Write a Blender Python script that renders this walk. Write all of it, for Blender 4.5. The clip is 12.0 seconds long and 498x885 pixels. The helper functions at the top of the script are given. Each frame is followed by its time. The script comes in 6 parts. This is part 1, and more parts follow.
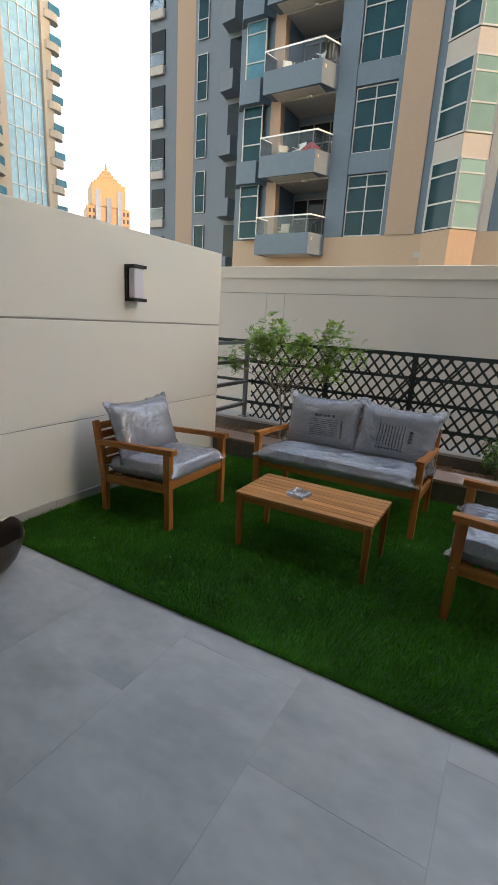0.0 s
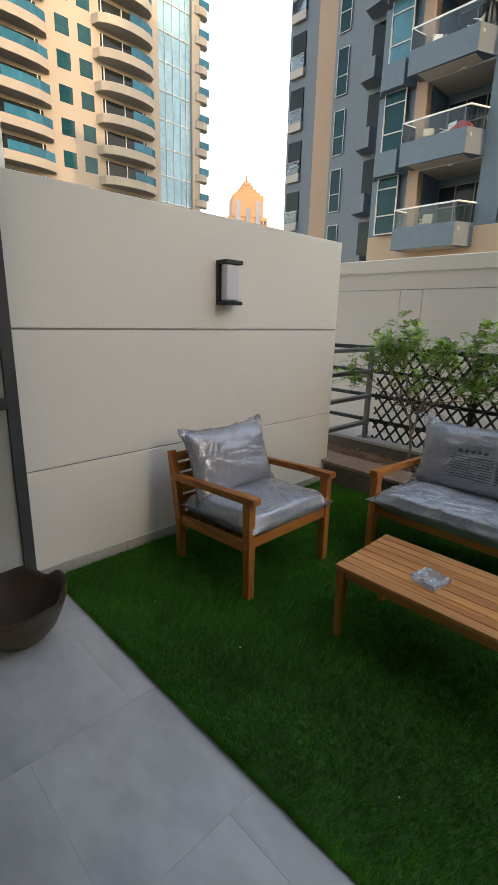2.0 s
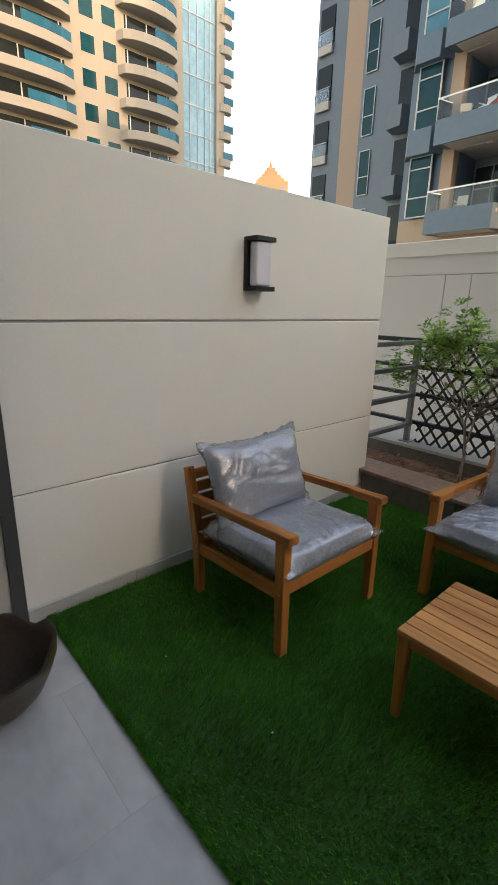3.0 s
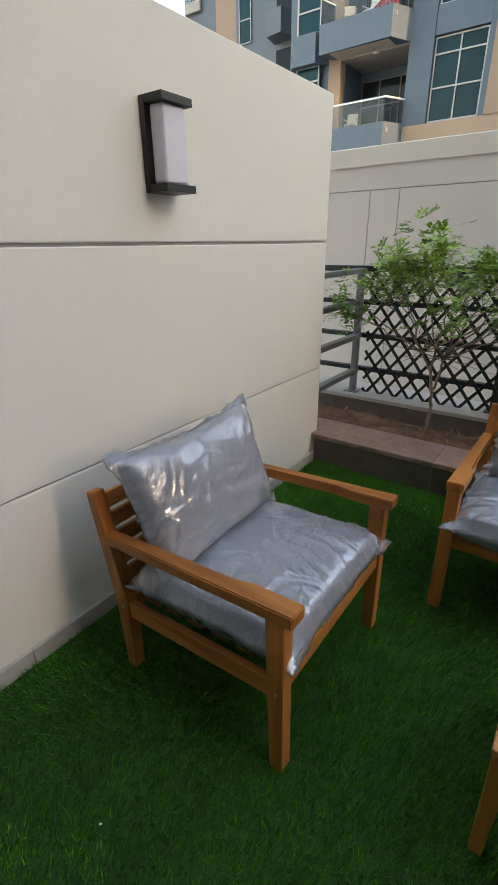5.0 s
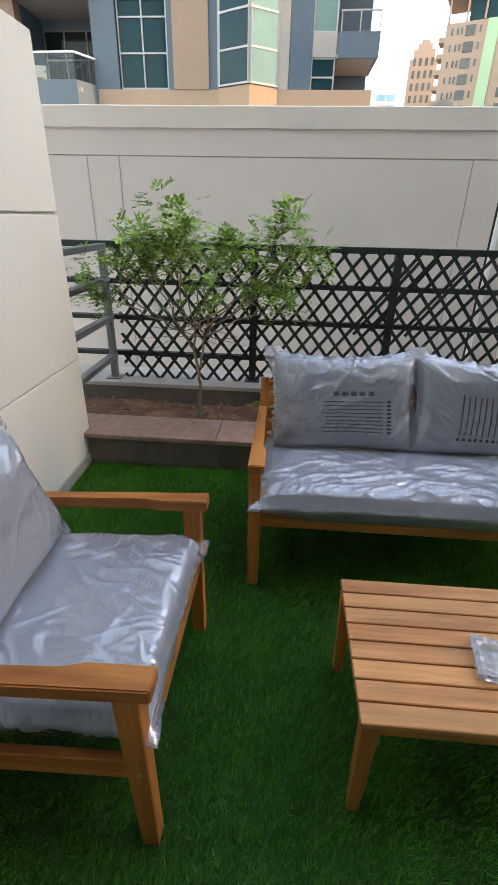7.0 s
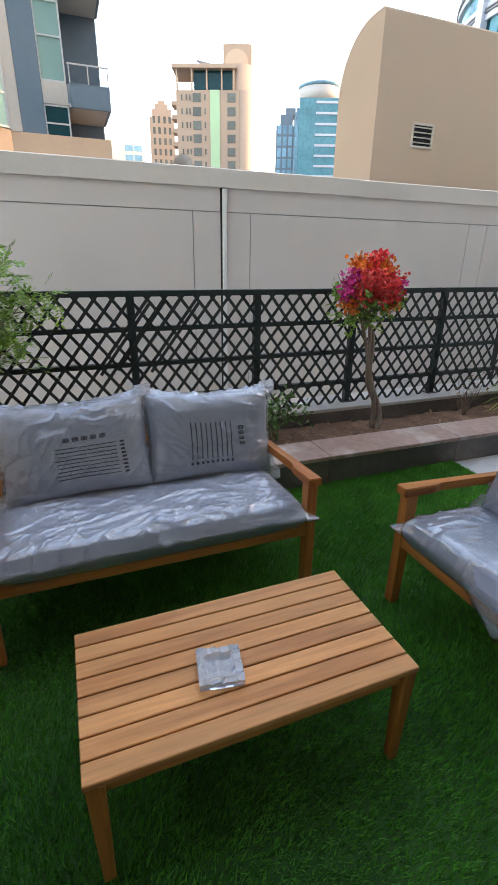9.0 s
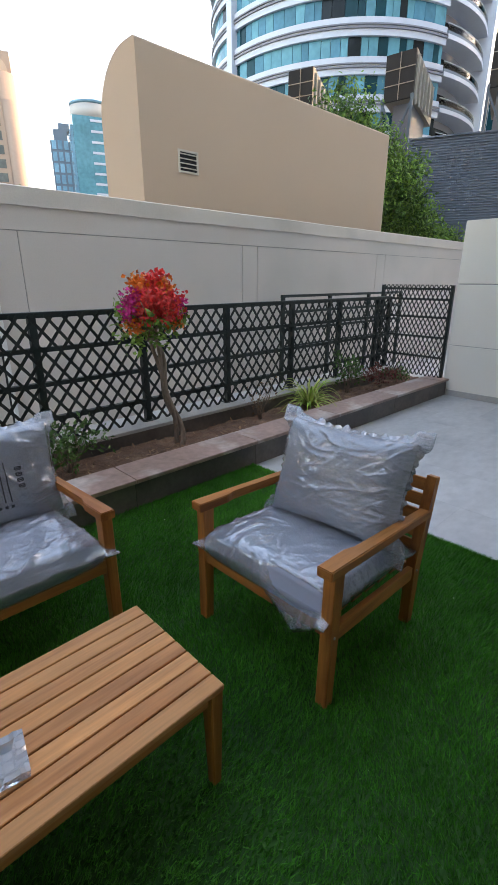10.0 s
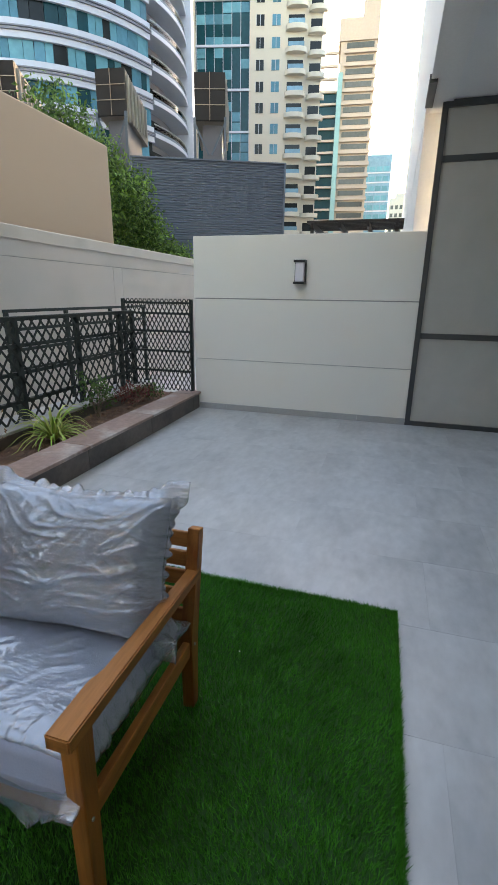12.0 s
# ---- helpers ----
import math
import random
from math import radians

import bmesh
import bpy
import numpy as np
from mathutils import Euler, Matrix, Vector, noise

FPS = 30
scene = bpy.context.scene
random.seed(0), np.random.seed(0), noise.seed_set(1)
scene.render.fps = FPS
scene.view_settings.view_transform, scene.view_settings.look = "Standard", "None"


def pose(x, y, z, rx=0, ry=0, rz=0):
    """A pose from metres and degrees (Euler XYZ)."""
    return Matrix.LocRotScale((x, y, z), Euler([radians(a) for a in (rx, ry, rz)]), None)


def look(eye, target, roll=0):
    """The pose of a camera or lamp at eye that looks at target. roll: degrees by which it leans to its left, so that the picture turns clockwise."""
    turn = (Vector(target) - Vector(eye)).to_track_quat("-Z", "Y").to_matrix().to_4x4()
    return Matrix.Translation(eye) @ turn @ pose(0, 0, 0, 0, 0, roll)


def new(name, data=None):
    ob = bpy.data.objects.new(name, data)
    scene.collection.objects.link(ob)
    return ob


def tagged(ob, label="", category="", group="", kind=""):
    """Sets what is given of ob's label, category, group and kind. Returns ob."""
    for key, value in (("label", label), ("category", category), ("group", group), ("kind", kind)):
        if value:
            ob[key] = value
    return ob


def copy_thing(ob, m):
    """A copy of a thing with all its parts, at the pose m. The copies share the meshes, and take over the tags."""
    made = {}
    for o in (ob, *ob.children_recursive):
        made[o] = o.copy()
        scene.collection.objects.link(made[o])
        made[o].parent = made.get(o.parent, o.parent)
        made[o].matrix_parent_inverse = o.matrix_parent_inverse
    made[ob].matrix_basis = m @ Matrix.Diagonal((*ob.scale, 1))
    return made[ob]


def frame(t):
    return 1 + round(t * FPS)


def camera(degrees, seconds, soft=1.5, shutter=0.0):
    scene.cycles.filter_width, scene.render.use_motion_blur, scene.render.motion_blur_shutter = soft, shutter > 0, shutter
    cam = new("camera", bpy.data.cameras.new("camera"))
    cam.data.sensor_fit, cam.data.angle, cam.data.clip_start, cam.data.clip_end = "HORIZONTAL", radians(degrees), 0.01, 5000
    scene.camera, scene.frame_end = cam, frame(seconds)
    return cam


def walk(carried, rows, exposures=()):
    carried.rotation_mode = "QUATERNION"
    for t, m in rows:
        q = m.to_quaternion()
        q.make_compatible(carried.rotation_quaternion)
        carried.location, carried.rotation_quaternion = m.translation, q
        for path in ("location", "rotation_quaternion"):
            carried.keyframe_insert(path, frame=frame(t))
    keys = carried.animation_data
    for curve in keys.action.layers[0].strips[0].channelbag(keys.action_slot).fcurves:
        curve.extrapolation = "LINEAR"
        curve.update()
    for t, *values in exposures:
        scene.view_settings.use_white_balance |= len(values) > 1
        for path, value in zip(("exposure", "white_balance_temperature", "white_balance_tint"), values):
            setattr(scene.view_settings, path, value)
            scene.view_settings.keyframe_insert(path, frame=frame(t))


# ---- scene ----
# Camera and walk
cam = camera(57.0, 12.0)
PATH = [
    (0, (-1.143, 2.153, 1.572), (-2.091, 3.837, 1.059), 3.3),
    (0.5, (-1.236, 2.387, 1.579), (-2.354, 3.971, 1.089), 2.5),
    (1, (-1.33, 2.593, 1.579), (-2.583, 4.076, 1.097), 1.9),
    (1.5, (-1.401, 2.829, 1.588), (-2.744, 4.225, 1.091), 1.5),
    (2, (-1.527, 2.981, 1.591), (-2.907, 4.33, 1.067), 1.5),
    (2.5, (-1.762, 3.127, 1.583), (-3.177, 4.44, 1.057), 1.8),
    (2.7, (-1.84, 3.199, 1.594), (-3.274, 4.482, 1.048), 1.8),
    (4.3, (-2.511, 3.677, 1.533), (-3.805, 5.04, 0.849), 0.1),
    (4.5, (-2.576, 3.712, 1.518), (-3.826, 5.102, 0.806), -0.1),
    (5, (-2.719, 3.85, 1.498), (-3.805, 5.329, 0.703), -0.7),
    (5.5, (-2.808, 3.937, 1.485), (-3.673, 5.528, 0.636), -0.8),
    (6, (-2.897, 3.996, 1.495), (-3.503, 5.691, 0.624), -0.2),
    (6.5, (-2.915, 4.018, 1.506), (-3.268, 5.775, 0.619), 0.6),
    (6.7, (-2.916, 4.023, 1.508), (-3.174, 5.794, 0.615), 0.9),
    (8.3, (-2.751, 3.986, 1.542), (-2.445, 5.792, 0.738), 0.9),
    (8.5, (-2.7, 3.991, 1.538), (-2.307, 5.787, 0.751), 0.8),
    (9, (-2.576, 3.963, 1.552), (-1.908, 5.696, 0.81), 0.8),
    (9.5, (-2.464, 3.921, 1.571), (-1.473, 5.506, 0.862), 0.4),
    (10, (-2.393, 3.932, 1.565), (-1.086, 5.288, 0.892), 0.1),
    (10.5, (-2.331, 4.019, 1.566), (-0.809, 5.139, 0.91), -0.8),
    (11, (-2.238, 4.126, 1.555), (-0.615, 5.115, 0.931), -0.2),
    (11.5, (-2.042, 4.131, 1.56), (-0.317, 4.936, 0.948), 0.4),
    (12, (-1.895, 4.098, 1.558), (-0.069, 4.637, 0.944), 0.8),
]
walk(cam, [(t, look(eye, target, roll)) for t, eye, target, roll in PATH], [(0.0, 3.00, 9200, 18), (1.0, 2.86, 9200, 18), (2.5, 2.84, 9200, 18), (5.0, 3.18, 8900, 18), (6.5, 3.52, 8700, 19), (8.5, 3.52, 8400, 20), (10.5, 3.20, 8000, 18), (12.0, 3.20, 8300, 16)])

# World, sun and exposure
SUN_AZ, SUN_EL = 95.0, 14.0
world = bpy.data.worlds.new("sky")
scene.world = world
world.use_nodes = True
wn = world.node_tree.nodes
sky = wn.new("ShaderNodeTexSky")
sky.sky_type = "NISHITA"
sky.sun_disc = False
sky.sun_elevation = radians(SUN_EL)
sky.sun_rotation = radians(SUN_AZ)
sky.air_density, sky.dust_density, sky.ozone_density = 1.0, 0.9, 1.0
world.node_tree.links.new(sky.outputs[0], wn["Background"].inputs[0])
wn["Background"].inputs[1].default_value = 0.15
sun_data = bpy.data.lights.new("sun", "SUN")
sun_data.energy, sun_data.angle, sun_data.color = 0.38, radians(0.6), (1.0, 0.80, 0.58)
sun = new("sun", sun_data)
a, e = radians(SUN_AZ), radians(SUN_EL)
sun.matrix_world = look((0, 0, 80), (-80 * math.sin(a) * math.cos(e), -80 * math.cos(a) * math.cos(e), 80 - 80 * math.sin(e)))

# ---------------------------------------------------------------- materials
def material(name, color, rough=0.6, metal=0.0, vary=0.15, scale=2.0, fine=40.0, bump=0.0, stretch=(1, 1, 1), local=False,
             second=None, amount=0.5, obj_vary=0.0, coat=0.0, rough_vary=0.1, spec=0.5, island=0.0):
    """Principled surface with variation at two scales, fine relief and an optional second colour in patches."""
    m = bpy.data.materials.new(name)
    m.use_nodes = True
    t = m.node_tree
    n, ln = t.nodes, t.links
    b = n["Principled BSDF"]
    b.inputs["Metallic"].default_value = metal
    b.inputs["Specular IOR Level"].default_value = spec
    b.inputs["Coat Weight"].default_value = coat
    if local:
        src = n.new("ShaderNodeTexCoord").outputs["Object"]
    else:
        src = n.new("ShaderNodeNewGeometry").outputs["Position"]
    mp = n.new("ShaderNodeMapping")
    mp.inputs["Scale"].default_value = stretch
    ln.new(src, mp.inputs["Vector"])
    vec = mp.outputs[0]
    if obj_vary:
        info = n.new("ShaderNodeObjectInfo")
        sh = n.new("ShaderNodeVectorMath")
        sh.operation = "MULTIPLY_ADD"
        cmb = n.new("ShaderNodeCombineXYZ")
        for k in range(3):
            ln.new(info.outputs["Random"], cmb.inputs[k])
        ln.new(cmb.outputs[0], sh.inputs[0])
        sh.inputs[1].default_value = (37, 53, 71)
        ln.new(vec, sh.inputs[2])
        vec = sh.outputs[0]
    big = n.new("ShaderNodeTexNoise")
    big.inputs["Scale"].default_value, big.inputs["Detail"].default_value = scale, 5
    small = n.new("ShaderNodeTexNoise")
    small.inputs["Scale"].default_value, small.inputs["Detail"].default_value = fine, 4
    ln.new(vec, big.inputs["Vector"])
    ln.new(vec, small.inputs["Vector"])
    add = n.new("ShaderNodeMath")
    add.operation = "MULTIPLY_ADD"
    ln.new(small.outputs["Fac"], add.inputs[0])
    add.inputs[1].default_value = 0.5
    half = n.new("ShaderNodeMath")
    half.operation = "MULTIPLY"
    ln.new(big.outputs["Fac"], half.inputs[0])
    half.inputs[1].default_value = 0.5
    ln.new(half.outputs[0], add.inputs[2])
    ramp = n.new("ShaderNodeMapRange")
    ramp.inputs["From Min"].default_value, ramp.inputs["From Max"].default_value = 0.3, 0.7
    ramp.inputs["To Min"].default_value, ramp.inputs["To Max"].default_value = 1 - vary, 1 + vary
    ln.new(add.outputs[0], ramp.inputs["Value"])
    fac = ramp.outputs[0]
    if obj_vary or island:
        rnd = info.outputs["Random"] if obj_vary else n.new("ShaderNodeNewGeometry").outputs["Random Per Island"]
        r2 = n.new("ShaderNodeMapRange")
        v = obj_vary or island
        r2.inputs["To Min"].default_value, r2.inputs["To Max"].default_value = 1 - v, 1 + v
        ln.new(rnd, r2.inputs["Value"])
        mul = n.new("ShaderNodeMath")
        mul.operation = "MULTIPLY"
        ln.new(fac, mul.inputs[0])
        ln.new(r2.outputs[0], mul.inputs[1])
        fac = mul.outputs[0]
    base = None
    if second:
        pick = n.new("ShaderNodeTexNoise")
        pick.inputs["Scale"].default_value, pick.inputs["Detail"].default_value = scale * 0.6, 6
        ln.new(vec, pick.inputs["Vector"])
        pr = n.new("ShaderNodeMapRange")
        pr.inputs["From Min"].default_value, pr.inputs["From Max"].default_value = 0.62 - amount * 0.3, 0.72 - amount * 0.2
        ln.new(pick.outputs["Fac"], pr.inputs["Value"])
        mx = n.new("ShaderNodeMix")
        mx.data_type = "RGBA"
        mx.inputs["A"].default_value, mx.inputs["B"].default_value = (*color, 1), (*second, 1)
        ln.new(pr.outputs[0], mx.inputs["Factor"])
        base = mx.outputs["Result"]
    scale_col = n.new("ShaderNodeVectorMath")
    scale_col.operation = "SCALE"
    scale_col.inputs[0].default_value = color
    if base:
        ln.new(base, scale_col.inputs[0])
    ln.new(fac, scale_col.inputs["Scale"])
    ln.new(scale_col.outputs[0], b.inputs["Base Color"])
    rr = n.new("ShaderNodeMapRange")
    rr.inputs["To Min"].default_value, rr.inputs["To Max"].default_value = max(0.02, rough - rough_vary), min(1, rough + rough_vary)
    ln.new(big.outputs["Fac"], rr.inputs["Value"])
    ln.new(rr.outputs[0], b.inputs["Roughness"])
    if bump:
        bp = n.new("ShaderNodeBump")
        bp.inputs["Strength"].default_value, bp.inputs["Distance"].default_value = 1.0, bump
        ln.new(small.outputs["Fac"], bp.inputs["Height"])
        ln.new(bp.outputs[0], b.inputs["Normal"])
    return m


def wood(name, axis, color, dark):
    """Oiled hardwood with its grain along one axis of the piece."""
    st = [22.0, 22.0, 22.0]
    st["xyz".index(axis)] = 1.6
    return material(name, color, 0.5, vary=0.22, scale=1.0, fine=5.0, bump=0.0006, stretch=st, local=True, second=dark, amount=0.55,
                    obj_vary=0.13, rough_vary=0.08, spec=0.3)


def clear_film(name, scale, relief, haze=0.1, gloss=0.06, stretch=(1, 1, 1)):
    """Thin clear polythene: see-through, crinkled, glossy."""
    m = bpy.data.materials.new(name)
    m.use_nodes = True
    t = m.node_tree
    n, ln = t.nodes, t.links
    n.remove(n["Principled BSDF"])
    co = n.new("ShaderNodeTexCoord")
    mp = n.new("ShaderNodeMapping")
    mp.inputs["Scale"].default_value = stretch
    ln.new(co.outputs["Object"], mp.inputs["Vector"])
    total = None
    for turn, mult, power, high in ((35, 1.0, 6.0, 0.6), (-28, 1.7, 7.0, 0.4), (80, 3.2, 6.0, 0.10)):
        rot = n.new("ShaderNodeMapping")
        rot.inputs["Rotation"].default_value = (0, 0, radians(turn))
        rot.inputs["Scale"].default_value = (0.45, 1.6, 1.0)
        ln.new(mp.outputs[0], rot.inputs["Vector"])
        nz = n.new("ShaderNodeTexNoise")
        nz.inputs["Scale"].default_value, nz.inputs["Detail"].default_value, nz.inputs["Distortion"].default_value = scale * mult, 1.5, 0.7
        ln.new(rot.outputs[0], nz.inputs["Vector"])
        mid = n.new("ShaderNodeMath")
        mid.operation = "MULTIPLY_ADD"
        ln.new(nz.outputs["Fac"], mid.inputs[0])
        mid.inputs[1].default_value, mid.inputs[2].default_value = 3.2, -1.6
        ab = n.new("ShaderNodeMath")
        ab.operation = "ABSOLUTE"
        ln.new(mid.outputs[0], ab.inputs[0])
        inv = n.new("ShaderNodeMath")
        inv.operation = "SUBTRACT"
        inv.use_clamp = True
        inv.inputs[0].default_value = 1.0
        ln.new(ab.outputs[0], inv.inputs[1])
        pw = n.new("ShaderNodeMath")
        pw.operation = "POWER"
        ln.new(inv.outputs[0], pw.inputs[0])
        pw.inputs[1].default_value = power
        hi = n.new("ShaderNodeMath")
        hi.operation = "MULTIPLY"
        ln.new(pw.outputs[0], hi.inputs[0])
        hi.inputs[1].default_value = high
        if total:
            both = n.new("ShaderNodeMath")
            ln.new(total, both.inputs[0])
            ln.new(hi.outputs[0], both.inputs[1])
            total = both.outputs[0]
        else:
            total = hi.outputs[0]
    calm = n.new("ShaderNodeTexNoise")
    calm.inputs["Scale"].default_value, calm.inputs["Detail"].default_value = 3.2, 1.0
    ln.new(co.outputs["Object"], calm.inputs["Vector"])
    mask = n.new("ShaderNodeMapRange")
    mask.inputs["From Min"].default_value, mask.inputs["From Max"].default_value = 0.40, 0.66
    mask.inputs["To Min"].default_value, mask.inputs["To Max"].default_value = 0.12, 1.15
    ln.new(calm.outputs["Fac"], mask.inputs["Value"])
    tuned = n.new("ShaderNodeMath")
    tuned.operation = "MULTIPLY"
    ln.new(total, tuned.inputs[0])
    ln.new(mask.outputs[0], tuned.inputs[1])
    bp = n.new("ShaderNodeBump")
    bp.inputs["Strength"].default_value, bp.inputs["Distance"].default_value = 1.0, relief
    ln.new(tuned.outputs[0], bp.inputs["Height"])
    gl = n.new("ShaderNodeBsdfGlossy")
    gl.inputs["Roughness"].default_value = 0.045
    ln.new(bp.outputs[0], gl.inputs["Normal"])
    df = n.new("ShaderNodeBsdfDiffuse")
    df.inputs["Color"].default_value = (0.76, 0.80, 0.90, 1)
    tr = n.new("ShaderNodeBsdfTransparent")
    tr.inputs["Color"].default_value = (0.97, 0.97, 0.98, 1)
    m1 = n.new("ShaderNodeMixShader")
    m1.inputs[0].default_value = haze
    ln.new(tr.outputs[0], m1.inputs[1])
    ln.new(df.outputs[0], m1.inputs[2])
    fr = n.new("ShaderNodeFresnel")
    fr.inputs["IOR"].default_value = 1.5
    ln.new(bp.outputs[0], fr.inputs["Normal"])
    ad = n.new("ShaderNodeMath")
    ad.operation = "ADD"
    ad.use_clamp = True
    ad.inputs[1].default_value = gloss
    ln.new(fr.outputs[0], ad.inputs[0])
    m2 = n.new("ShaderNodeMixShader")
    ln.new(ad.outputs[0], m2.inputs[0])
    ln.new(m1.outputs[0], m2.inputs[1])
    ln.new(gl.outputs[0], m2.inputs[2])
    ln.new(m2.outputs[0], n["Material Output"].inputs["Surface"])
    return m


def pane_glass(name, tint=(0.9, 0.95, 0.95), gloss=0.03):
    m = bpy.data.materials.new(name)
    m.use_nodes = True
    t = m.node_tree
    n, ln = t.nodes, t.links
    n.remove(n["Principled BSDF"])
    gl = n.new("ShaderNodeBsdfGlossy")
    gl.inputs["Roughness"].default_value = 0.02
    tr = n.new("ShaderNodeBsdfTransparent")
    tr.inputs["Color"].default_value = (*tint, 1)
    fr = n.new("ShaderNodeFresnel")
    fr.inputs["IOR"].default_value = 1.33
    ad = n.new("ShaderNodeMath")
    ad.operation = "ADD"
    ad.use_clamp = True
    ad.inputs[1].default_value = gloss
    ln.new(fr.outputs[0], ad.inputs[0])
    mx = n.new("ShaderNodeMixShader")
    ln.new(ad.outputs[0], mx.inputs[0])
    ln.new(tr.outputs[0], mx.inputs[1])
    ln.new(gl.outputs[0], mx.inputs[2])
    ln.new(mx.outputs[0], n["Material Output"].inputs["Surface"])
    return m


def facade_glass(name, color, rough=0.06, spec=0.13, vary=0.25):
    """Tinted curtain glass, opaque from outside, that mirrors its surroundings."""
    return material(name, color, rough, 0.0, vary=vary, scale=0.25, fine=1.5, spec=spec, coat=0.0, obj_vary=0.2, rough_vary=0.03)


M_WALL = material("cream_paint", (0.80, 0.772, 0.705), 0.75, vary=0.03, scale=0.8, fine=90, bump=0.0006, rough_vary=0.05)
M_GROOVE = material("groove_grey", (0.35, 0.34, 0.32), 0.8, vary=0.1)
M_SKIRT = material("skirting_tile", (0.42, 0.41, 0.39), 0.45, vary=0.1, scale=4, fine=60, obj_vary=0.05)
M_TILE = material("floor_porcelain", (0.478, 0.476, 0.470), 0.42, vary=0.16, scale=3.2, fine=12, bump=0.0003, stretch=(0.8, 1.4, 1), second=(0.405, 0.407, 0.405),
                  amount=0.4, rough_vary=0.16, obj_vary=0.02)
M_GROUT = material("grout", (0.40, 0.40, 0.395), 0.9, vary=0.1)
M_SOFFIT = material("soffit_paint", (0.78, 0.78, 0.77), 0.8, vary=0.03, scale=0.6)
M_OWN = material("own_facade_paint", (0.80, 0.785, 0.76), 0.7, vary=0.04, scale=0.3, fine=30)
M_ALU = material("grey_aluminium", (0.075, 0.08, 0.083), 0.42, 0.3, vary=0.06, scale=3, fine=80)
M_BLIND = material("roller_blind", (0.55, 0.53, 0.48), 0.85, vary=0.05, scale=1, fine=120)
M_PANE = material("frosted_glass", (0.50, 0.49, 0.45), 0.10, vary=0.06, scale=0.7, fine=5, spec=0.9, coat=0.8, rough_vary=0.04)
M_TURF = material("turf_backing", (0.014, 0.075, 0.008), 0.95, vary=0.3, scale=3, fine=60)
M_BLADE = material("turf_blade", (0.045, 0.240, 0.024), 0.6, vary=0.42, scale=1.3, fine=7, island=0.35, second=(0.075, 0.325, 0.044),
                   amount=0.4, spec=0.12)
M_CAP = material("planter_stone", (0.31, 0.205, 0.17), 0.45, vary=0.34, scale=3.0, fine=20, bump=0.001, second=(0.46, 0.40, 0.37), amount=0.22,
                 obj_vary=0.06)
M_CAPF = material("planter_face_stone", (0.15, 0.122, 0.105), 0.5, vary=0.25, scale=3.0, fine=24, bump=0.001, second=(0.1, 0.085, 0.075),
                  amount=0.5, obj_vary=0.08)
M_LEDGE = material("ledge_cement", (0.42, 0.41, 0.39), 0.85, vary=0.12, scale=3, fine=50, bump=0.001)
M_SOIL = material("soil", (0.15, 0.082, 0.052), 0.95, vary=0.5, scale=7, fine=70, bump=0.012, second=(0.25, 0.145, 0.09), amount=0.4)
M_LITTER = material("dry_leaf", (0.24, 0.14, 0.08), 0.9, vary=0.2, island=0.45)
M_STEEL_G = material("dark_green_steel", (0.022, 0.034, 0.033), 0.45, 0.2, vary=0.15, scale=6, fine=60, rough_vary=0.12)
M_LATTICE = material("lattice_plastic", (0.016, 0.023, 0.021), 0.5, vary=0.2, scale=5, fine=40, obj_vary=0.2)
M_RAIL_G = material("grey_steel", (0.17, 0.175, 0.18), 0.4, 0.3, vary=0.12, scale=5, fine=60)
M_BOUND = material("boundary_plaster", (0.66, 0.60, 0.56), 0.85, vary=0.045, scale=0.6, fine=60, bump=0.001, second=(0.58, 0.545, 0.51), amount=0.3)
M_COPING = material("coping_plaster", (0.68, 0.62, 0.56), 0.85, vary=0.07, scale=1.0, fine=60, bump=0.0015, second=(0.58, 0.535, 0.48), amount=0.35)
M_BOX = material("sand_stucco", (0.60, 0.445, 0.33), 0.85, vary=0.045, scale=0.5, fine=70, bump=0.0015)
M_VENT = material("vent_slats", (0.62, 0.56, 0.48), 0.6, vary=0.06)
M_DARK = material("void_and_shadow", (0.02, 0.02, 0.02), 0.8, vary=0.1)
M_CONC = material("alley_concrete", (0.52, 0.50, 0.47), 0.9, vary=0.12, scale=0.8, fine=30, bump=0.001)
M_GROUND = material("city_ground", (0.22, 0.21, 0.19), 0.95, vary=0.2, scale=0.05, fine=2)
WOOD = (0.48, 0.178, 0.045)
WOOD_D = (0.31, 0.10, 0.024)
M_WX, M_WY, M_WZ = (wood("acacia_" + k, k, WOOD, WOOD_D) for k in "xyz")
M_TX = wood("table_acacia_x", "x", (0.62, 0.275, 0.10), (0.44, 0.17, 0.056))
M_BOLT = material("bolt_steel", (0.4, 0.38, 0.35), 0.4, 0.9)
M_FABRIC = material("grey_fabric", (0.295, 0.308, 0.365), 0.9, vary=0.08, scale=4, fine=260, bump=0.0004, local=True)
M_FILM = clear_film("plastic_film", 11.0, 0.0022, 0.27, 0.14)
M_FILM_P = clear_film("plastic_film_pillow", 12.0, 0.0022, 0.23, 0.105, (1.0, 1.2, 1.0))
M_FILM_S = clear_film("plastic_film_streaky", 11.0, 0.0022, 0.28, 0.14, (0.6, 2.6, 1.0))
M_PRINT = material("print_ink", (0.03, 0.03, 0.035), 0.6, vary=0.1)
M_BLACK = material("lamp_black", (0.016, 0.016, 0.016), 0.45, 0.2, vary=0.15, scale=8, fine=90)
M_OPAL = material("opal_diffuser", (0.70, 0.68, 0.74), 0.35, vary=0.03)
M_POT = material("glazed_clay", (0.080, 0.050, 0.020), 0.38, vary=0.35, scale=5, fine=30, bump=0.0015, second=(0.10, 0.07, 0.022), amount=0.4,
                 local=True)
